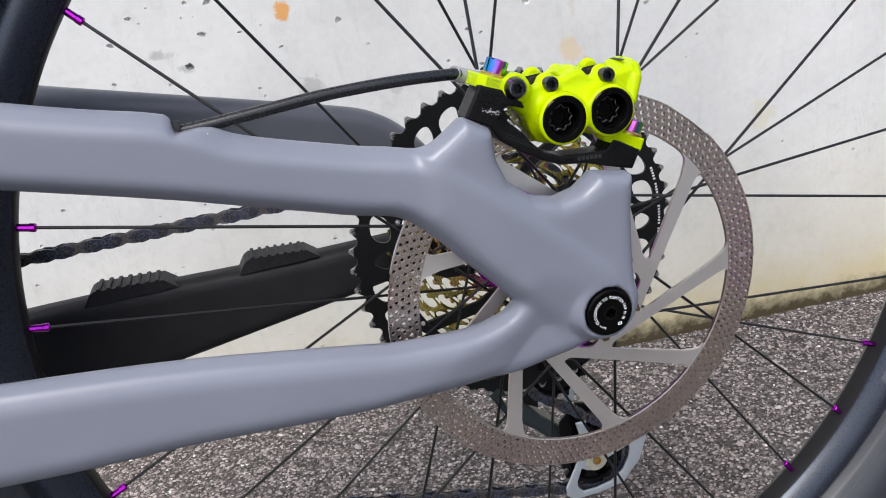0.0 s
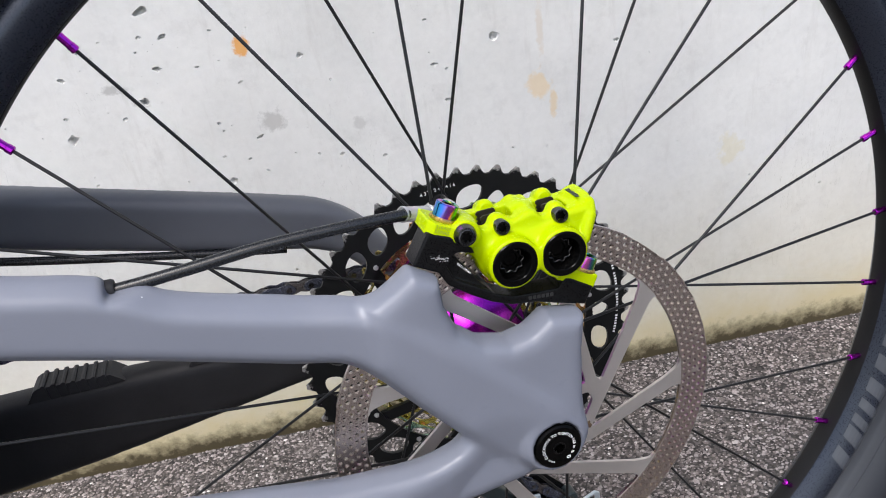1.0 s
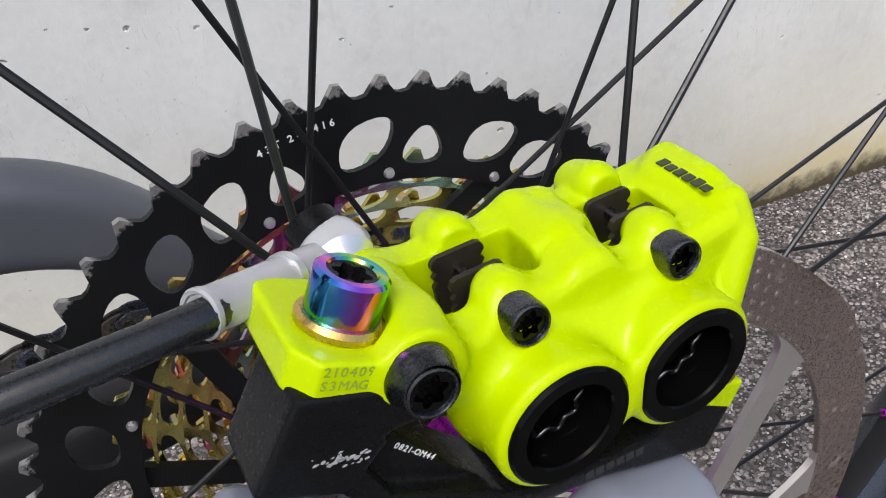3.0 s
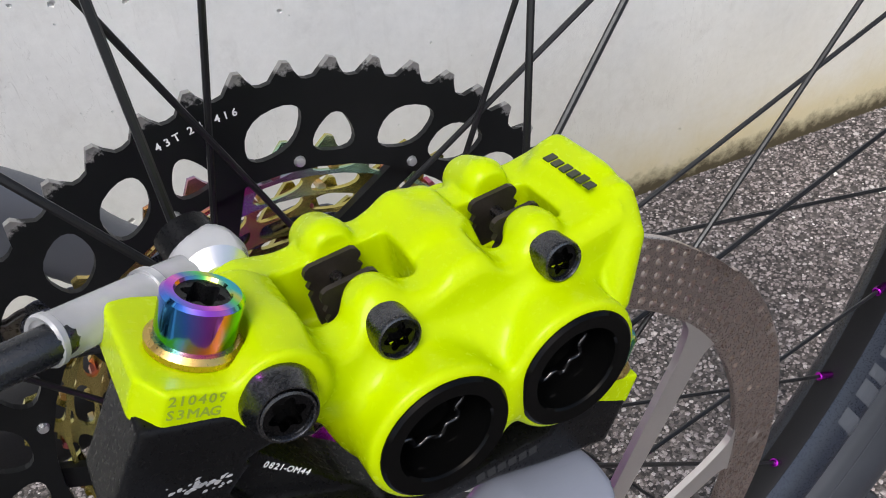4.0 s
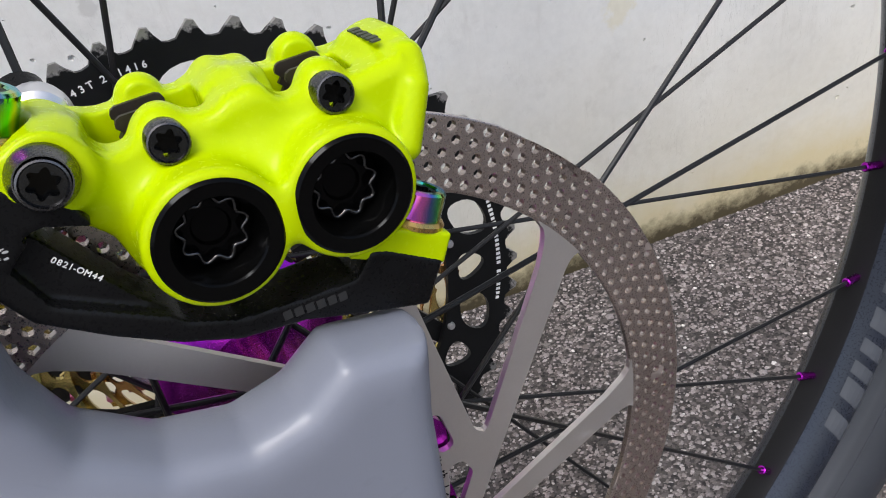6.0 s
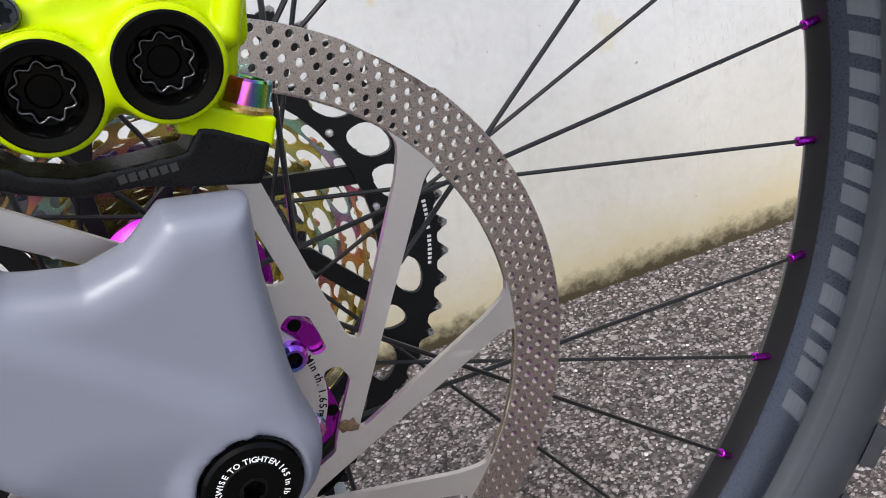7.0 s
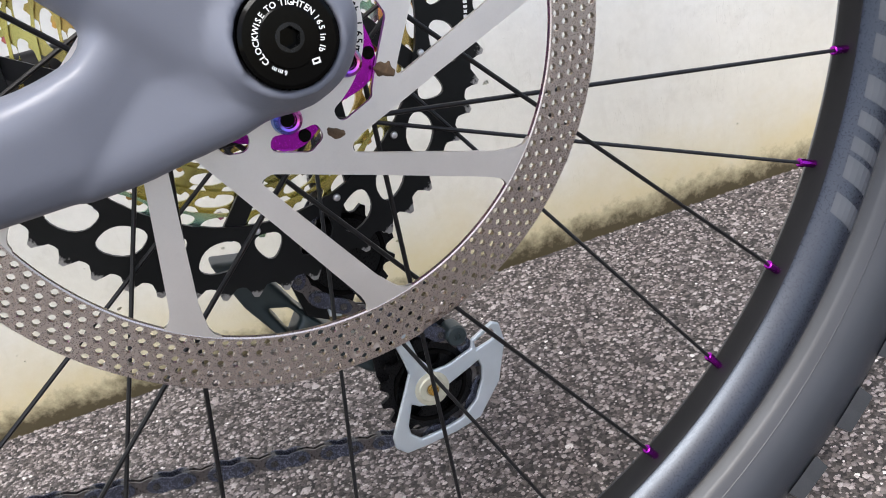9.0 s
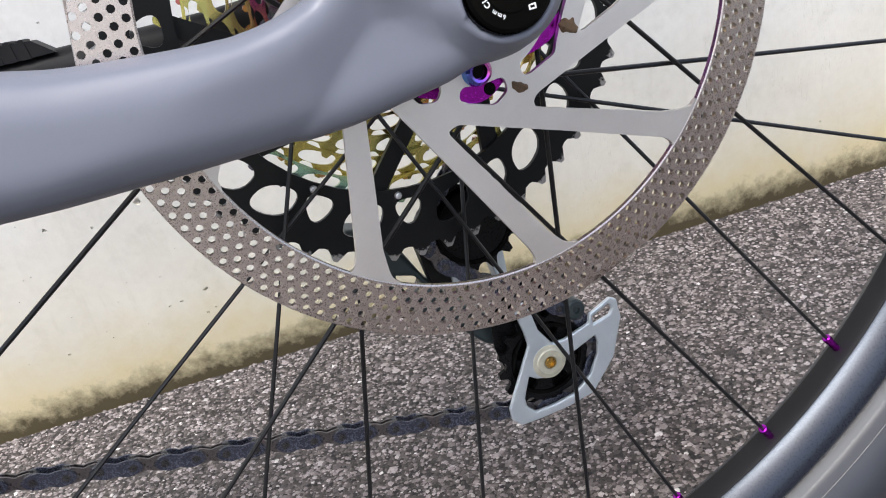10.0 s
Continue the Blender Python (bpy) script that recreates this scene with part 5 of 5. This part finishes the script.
# ---- far side of the frame
def build_far_side():
    seat = [(-0.430, 0.1835, 0.018), (-0.233, 0.1247, 0.0172), (-0.148, 0.0995, 0.0170), (-0.098, 0.0853, 0.0162), (-0.072, 0.0768, 0.0150), (-0.052, 0.0620, 0.0128), (-0.036, 0.0400, 0.0115), (-0.006, 0.002, 0.016)]
    chain = [(-0.430, -0.010, 0.036), (-0.290, -0.0070, 0.0302), (-0.228, -0.0066, 0.0268), (-0.156, -0.0056, 0.0208), (-0.098, -0.0040, 0.0165), (-0.050, -0.002, 0.0135), (-0.006, 0.000, 0.015)]

    def make_field(limb, middle, half):
        def field(x, y, z):
            x2, z2 = np.broadcast_arrays(x[:, 0, :], z[0, 0, :][None, :])
            return thick(limb_field(x2, z2, limb)[:, None, :], y, middle, half, 0.008)
        return field

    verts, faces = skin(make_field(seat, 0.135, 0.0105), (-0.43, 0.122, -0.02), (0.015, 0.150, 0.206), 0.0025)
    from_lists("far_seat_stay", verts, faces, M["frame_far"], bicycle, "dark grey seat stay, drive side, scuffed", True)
    verts, faces = skin(make_field(chain, 0.134, 0.0105), (-0.43, 0.120, -0.055), (0.015, 0.150, 0.036), 0.0025)
    stay = from_lists("far_chain_stay", verts, faces, M["guard"], bicycle, "black chain stay, drive side, with rubber guard", True)
    # ribbed rubber humps on its top
    for x0, x1, z0, z1 in ((-0.250, -0.212, 0.0226, 0.0208), (-0.160, -0.126, 0.0176, 0.0160)):
        n = 7
        for k in range(n):
            t = (k + 0.5) / n
            x, z = x0 + (x1 - x0) * t, z0 + (z1 - z0) * t
            h = 0.0052 - 0.0022 * t
            w = (x1 - x0) / n * 0.62
            prof = [(x - w * 0.55, z - 0.004), (x + w * 0.55, z - 0.004), (x + w * 0.35, z + h), (x, z + h * 1.08), (x - w * 0.35, z + h)]
            verts, faces = plate([prof], 0.1235, 0.143)
            from_lists("rib", verts, faces, M["guard"], stay, "rubber rib")
        verts, faces = plate([[(x0 - 0.008, z0 - 0.004), (x1 + 0.008, z1 - 0.004), (x1 + 0.001, z1 + 0.0022), (x0, z0 + 0.0042), (x0 - 0.003, z0 + 0.0028)]], 0.1240, 0.1425)
        from_lists("hump", verts, faces, M["guard"], stay, "rubber hump")
    tube("gear_cable", [(-0.43, 0.1255, 0.156), (-0.250, 0.1255, 0.1068), (-0.150, 0.1250, 0.0825), (-0.095, 0.1250, 0.0705)], 0.0024, M["hose"], bicycle, "black cable along the seat stay")


build_far_side()


# ---- chain and rear derailleur
LINE = 0.1093
GUIDE, TENSION = (0.0180, -0.1060), (0.0365, -0.1845)


def build_chain():
    r = 24 * 0.0127 / (2 * math.pi)
    path = [(-0.43, 0.0655), (-0.003, r)]
    path += [polar(r, a) for a in range(84, -66, -6)]
    path += [(GUIDE[0] + 0.0235 * math.cos(radians(a)), GUIDE[1] + 0.0235 * math.sin(radians(a))) for a in range(100, 215, 8)]
    path += [(TENSION[0] + 0.0255 * math.cos(radians(a)), TENSION[1] + 0.0255 * math.sin(radians(a))) for a in range(40, -106, -8)]
    path += [(-0.43, -0.070)]
    pts, left = [Vector(path[0])], 0.0127
    for a, b in zip(path, path[1:]):
        a, b = Vector(a), Vector(b)
        d = (b - a).length
        at = 0.0
        while d - at >= left:
            at += left
            pts.append(a + (b - a) * (at / d))
            left = 0.0127
        left -= d - at

    def link_mesh(gap, waist, stuff):
        loop = []
        for i in range(28):
            a = 2 * math.pi * i / 28
            x = 0.00635 + 0.0104 * math.cos(a)
            z = 0.0037 * math.sin(a)
            z *= 1 - waist * math.exp(-((x - 0.00635) / 0.0028) ** 2)
            loop.append((x, math.copysign(min(abs(z) * 1.15, 0.0038), z)))
        verts, faces, flats = [], [], 0
        for y in (-gap, gap):
            v, f = plate([loop], y - 0.00045, y + 0.00045)
            k = len(verts)
            verts += v
            faces += [tuple(k + i for i in q) for q in f]
        flats = len(faces)
        for x in (0.0, 0.0127):
            v, f = turned([(0.0, -gap - 0.0006), (0.0017, -gap - 0.0006), (0.0019, -gap), (0.0037, -gap + 0.0005), (0.0037, gap - 0.0005), (0.0019, gap), (0.0, gap + 0.0006)], 10)
            k = len(verts)
            verts += [(a + x, b, c) for a, b, c in v]
            faces += [tuple(k + i for i in q) for q in f]
        me = bpy.data.meshes.new("chain_link")
        me.from_pydata(verts, [], faces)
        me.materials.append(M[stuff])
        me.materials.append(M["bolt"])
        for polygon in list(me.polygons)[flats:]:
            polygon.material_index = 1
        return me

    kinds = [link_mesh(0.0013, 0.42, "chain"), link_mesh(0.0025, 0.36, "chain_dark")]
    chain = None
    for i, (a, b) in enumerate(zip(pts, pts[1:])):
        ob = new("chain" if chain is None else "chain_link", kinds[i % 2])
        d = b - a
        m = Matrix.Translation((a.x, LINE, a.y)) @ Matrix.Rotation(-math.atan2(d.y, d.x), 4, "Y")
        if chain is None:
            chain = tagged(ob, "oily dark roller chain")
            chain.parent = bicycle
            chain.matrix_local = m
            first = m.inverted()
        else:
            ob.parent = chain
            ob.matrix_local = first @ m
    return chain


build_chain()


def pulley_loops(c, r, teeth, holes):
    loop = []
    for k in range(teeth):
        a, s = 360 / teeth * k, 360 / teeth
        for da, q in ((-0.5, -0.0052), (-0.3, -0.0044), (-0.12, -0.0008), (0.12, -0.0008), (0.3, -0.0044)):
            x, z = polar(r + q, a + da * s)
            loop.append((c[0] + x, c[1] + z))
    loops = [loop]
    for k in range(holes):
        x, z = polar(r * 0.55, 360 / holes * k)
        loops.append(disc_loop(c[0] + x, c[1] + z, r * 0.19, 10))
    return loops


def build_derailleur():
    body = [(-37, -92), (-30, -117), (-19, -139), (0, -156.5), (12, -171), (24, -179), (27, -167), (16, -156), (6.5, -146.5), (-7.5, -127), (-16, -107), (-22, -96)]
    opening = [(-21, -121), (-12, -124.5), (-8.5, -131), (-15, -139)]

    def field(x, y, z):
        x2, z2 = np.broadcast_arrays(1000 * x[:, 0, :], 1000 * z[0, 0, :][None, :])
        d = soft_max(poly_field(x2, z2, body), -poly_field(x2, z2, opening), 2.0)
        return thick(0.001 * d[:, None, :], y, 0.128, 0.009, 0.003)

    verts, faces = skin(field, (-0.042, 0.116, -0.184), (0.032, 0.140, -0.086), 0.0013)
    der = from_lists("rear_derailleur", verts, faces, M["teal"], bicycle, "rear derailleur with dark teal body and silver cage", True)

    def bevelled(name, loops, y0, y1, stuff, label, width=0.0005):
        verts, faces = plate([[(0.001 * x, 0.001 * z) for x, z in loop] for loop in loops], y0, y1)
        ob = from_lists(name, verts, faces, M[stuff], der, label)
        bev = ob.modifiers.new("edge", "BEVEL")
        bev.width, bev.segments, bev.limit_method = width, 2, "ANGLE"
        return ob

    # parallelogram links under the cassette
    bevelled("link", [[(-3.5, -109), (4.1, -109), (6.4, -119.4), (10.8, -133), (8.6, -136), (3.3, -134), (3.6, -124.2)]], 0.1150, 0.1230, "cage", "silver derailleur link")
    bevelled("link", [[(22.8, -106), (28.6, -106), (31.0, -122.6), (30.2, -139), (24.6, -139), (23.0, -126)]], 0.1150, 0.1230, "cage", "silver derailleur link")
    bevelled("link", [[(-8.5, -109), (-3.6, -109), (3.5, -124.4), (3.2, -136), (-6.1, -130)]], 0.1160, 0.1240, "cog", "black derailleur link")
    bevelled("link", [[(5, -112), (22.6, -112), (22.8, -124), (12, -127), (7, -119)]], 0.1240, 0.1300, "teal", "dark teal derailleur link")
    # inner cage plate: a leg, a hook and a bow round the lower pulley
    outer = [(24.0, -149.0), (31.5, -149.5), (33.7, -165.2), (39.3, -175.1), (46.1, -175.5), (59.4, -172.6), (60.9, -168.3), (73.2, -163.9), (76.6, -166.2), (77.1, -176.3), (68.9, -195.6), (54.4, -209.9), (41.1, -211.6), (25.3, -211.5), (14.3, -210.7), (9.9, -205.6), (10.2, -199.7), (16.6, -188.9), (27.1, -171.2), (26.6, -164.3)]
    slot = [(62.1, -170.1), (72.0, -166.9), (73.3, -169.9), (71.4, -172.7), (62.1, -174.2)]
    inner = [(43.8, -185.4), (57.4, -181.5), (61.5, -180.1), (62.2, -184.5), (60.6, -190.4), (55.0, -199.5), (45.5, -205.9), (34.1, -207.2), (23.1, -206.7), (19.2, -201.9), (19.1, -197.3), (23.8, -187.0), (27.2, -189.8), (33.5, -191.9), (41.0, -190.7)]
    bevelled("cage_plate", [outer, slot, inner], LINE - 0.0068, LINE - 0.0046, "cage", "silver hooked cage plate", 0.0007)
    far = [(30, -140), (16, -152), (14, -172), (18, -192), (30, -207), (50, -204), (62, -190), (60, -172), (54, -158), (42, -144)]
    bevelled("outer_cage_plate", [far], LINE + 0.0042, LINE + 0.0060, "black", "black outer cage plate")
    for c, r, teeth, holes in ((TENSION, 0.0262, 16, 5), (GUIDE, 0.0242, 14, 0)):
        verts, faces = plate(pulley_loops(c, r, teeth, holes), LINE - 0.0012, LINE + 0.0012)
        from_lists("jockey_wheel", verts, faces, M["black"], der, "black toothed jockey wheel")
        at = Matrix.Translation((c[0], LINE - 0.0012, c[1]))
        lathe("pulley_ring", [(0.0165, 0.0004), (0.0168, -0.0009), (0.0185, -0.0009), (0.0188, 0.0004)], M["gloss_black"], der, "raised ring on the jockey wheel", at, 40)
    at = Matrix.Translation((0.0355, LINE - 0.0068, -0.1834))
    lathe("pulley_bolt", [(0.0, -0.0004), (0.0030, -0.0004), (0.0034, -0.0012), (0.0062, -0.0012), (0.0068, -0.0006), (0.0086, -0.0003), (0.0088, 0.0022)], M["boss"], der, "cream-stained pulley boss", at, 32)
    lathe("pivot", [(0.0, -0.0008), (0.0014, -0.0008), (0.0016, -0.0024), (0.0026, -0.0024), (0.0028, -0.0010)], M["brass"], der, "brass pulley axle", at, 20)
    at = Matrix.Translation((0.0549, LINE - 0.0040, -0.1636))
    lathe("knuckle", [(0.0, -0.0016), (0.0014, -0.0016), (0.0018, -0.0028), (0.0044, -0.0026), (0.0052, -0.0014), (0.0052, 0.0080), (0.0, 0.0080)], M["teal"], der, "dark teal knuckle with a bolt", at, 24)


build_derailleur()


# ---- print and dirt
def side_of_rim(r):
    """The near face of the rim: its y at a radius."""
    return MID - float(np.interp(r, [p[0] for p in RIM_SECTION[:10]], [p[1] for p in RIM_SECTION[:10]])) - 0.00025


def build_rim_blocks():
    """The rim's big word as plain slanted blocks."""
    for a, wide in ((-35.5, 5.6), (-29.4, 3.8), (-24.4, 5.8), (-17.4, 4.8), (-12.1, 4.4), (-7.0, 2.4), (-3.8, 5.0), (2.6, 4.6)):
        bars = [(0.0, 0.36, 0.0, 1.0), (0.62, 1.0, 0.0, 1.0)] if wide > 3 else [(0.0, 1.0, 0.0, 1.0)]
        verts, faces = [], []
        for u0, u1, v0, v1 in bars:
            n0, n = len(verts), 6
            for i in range(n + 1):
                for j in range(7):
                    u, v = u0 + (u1 - u0) * i / n, v0 + (v1 - v0) * j / 6
                    r = 0.2922 - 0.0138 * v
                    x, z = polar(r, a + wide * u + 1.5 * v)
                    verts.append((x, side_of_rim(r), z))
            faces += [(n0 + 7 * i + j, n0 + 7 * i + j + 1, n0 + 7 * i + j + 8, n0 + 7 * i + j + 7) for i in range(n) for j in range(6)]
        from_lists("decal_block", verts, faces, M["print_grey"], wheel, "grey rim decal block")


build_rim_blocks()
ring_text("lettering", "Min th. 1.65mm", 0.0030, 0.0246, 17, -0.00098, M["black"], rotor, "dark etched wear-limit lettering", 1.0)


def build_mud():
    for k, (x, z, r) in enumerate(((0.0287, -0.0184, 0.0024), (0.0096, -0.0318, 0.0019))):
        def field(px, py, pz, x=x, z=z, r=r, k=k):
            d = np.sqrt(((px - x) / 1.0) ** 2 + ((py + 0.0008) / 0.40) ** 2 + ((pz - z) / 1.25) ** 2) - r
            return d + 0.0009 * np.sin(830 * px + 410 * pz + k) * np.sin(690 * pz - 300 * px + 2 * k) + 0.0003 * np.sin(2300 * px + 900 * pz) * np.sin(2100 * pz)
        verts, faces = skin(field, (x - 0.008, -0.005, z - 0.009), (x + 0.008, 0.003, z + 0.009), 0.0004)
        from_lists("mud_clump", verts, faces, M["mud"], rotor, "dried brown mud", True)


build_mud()
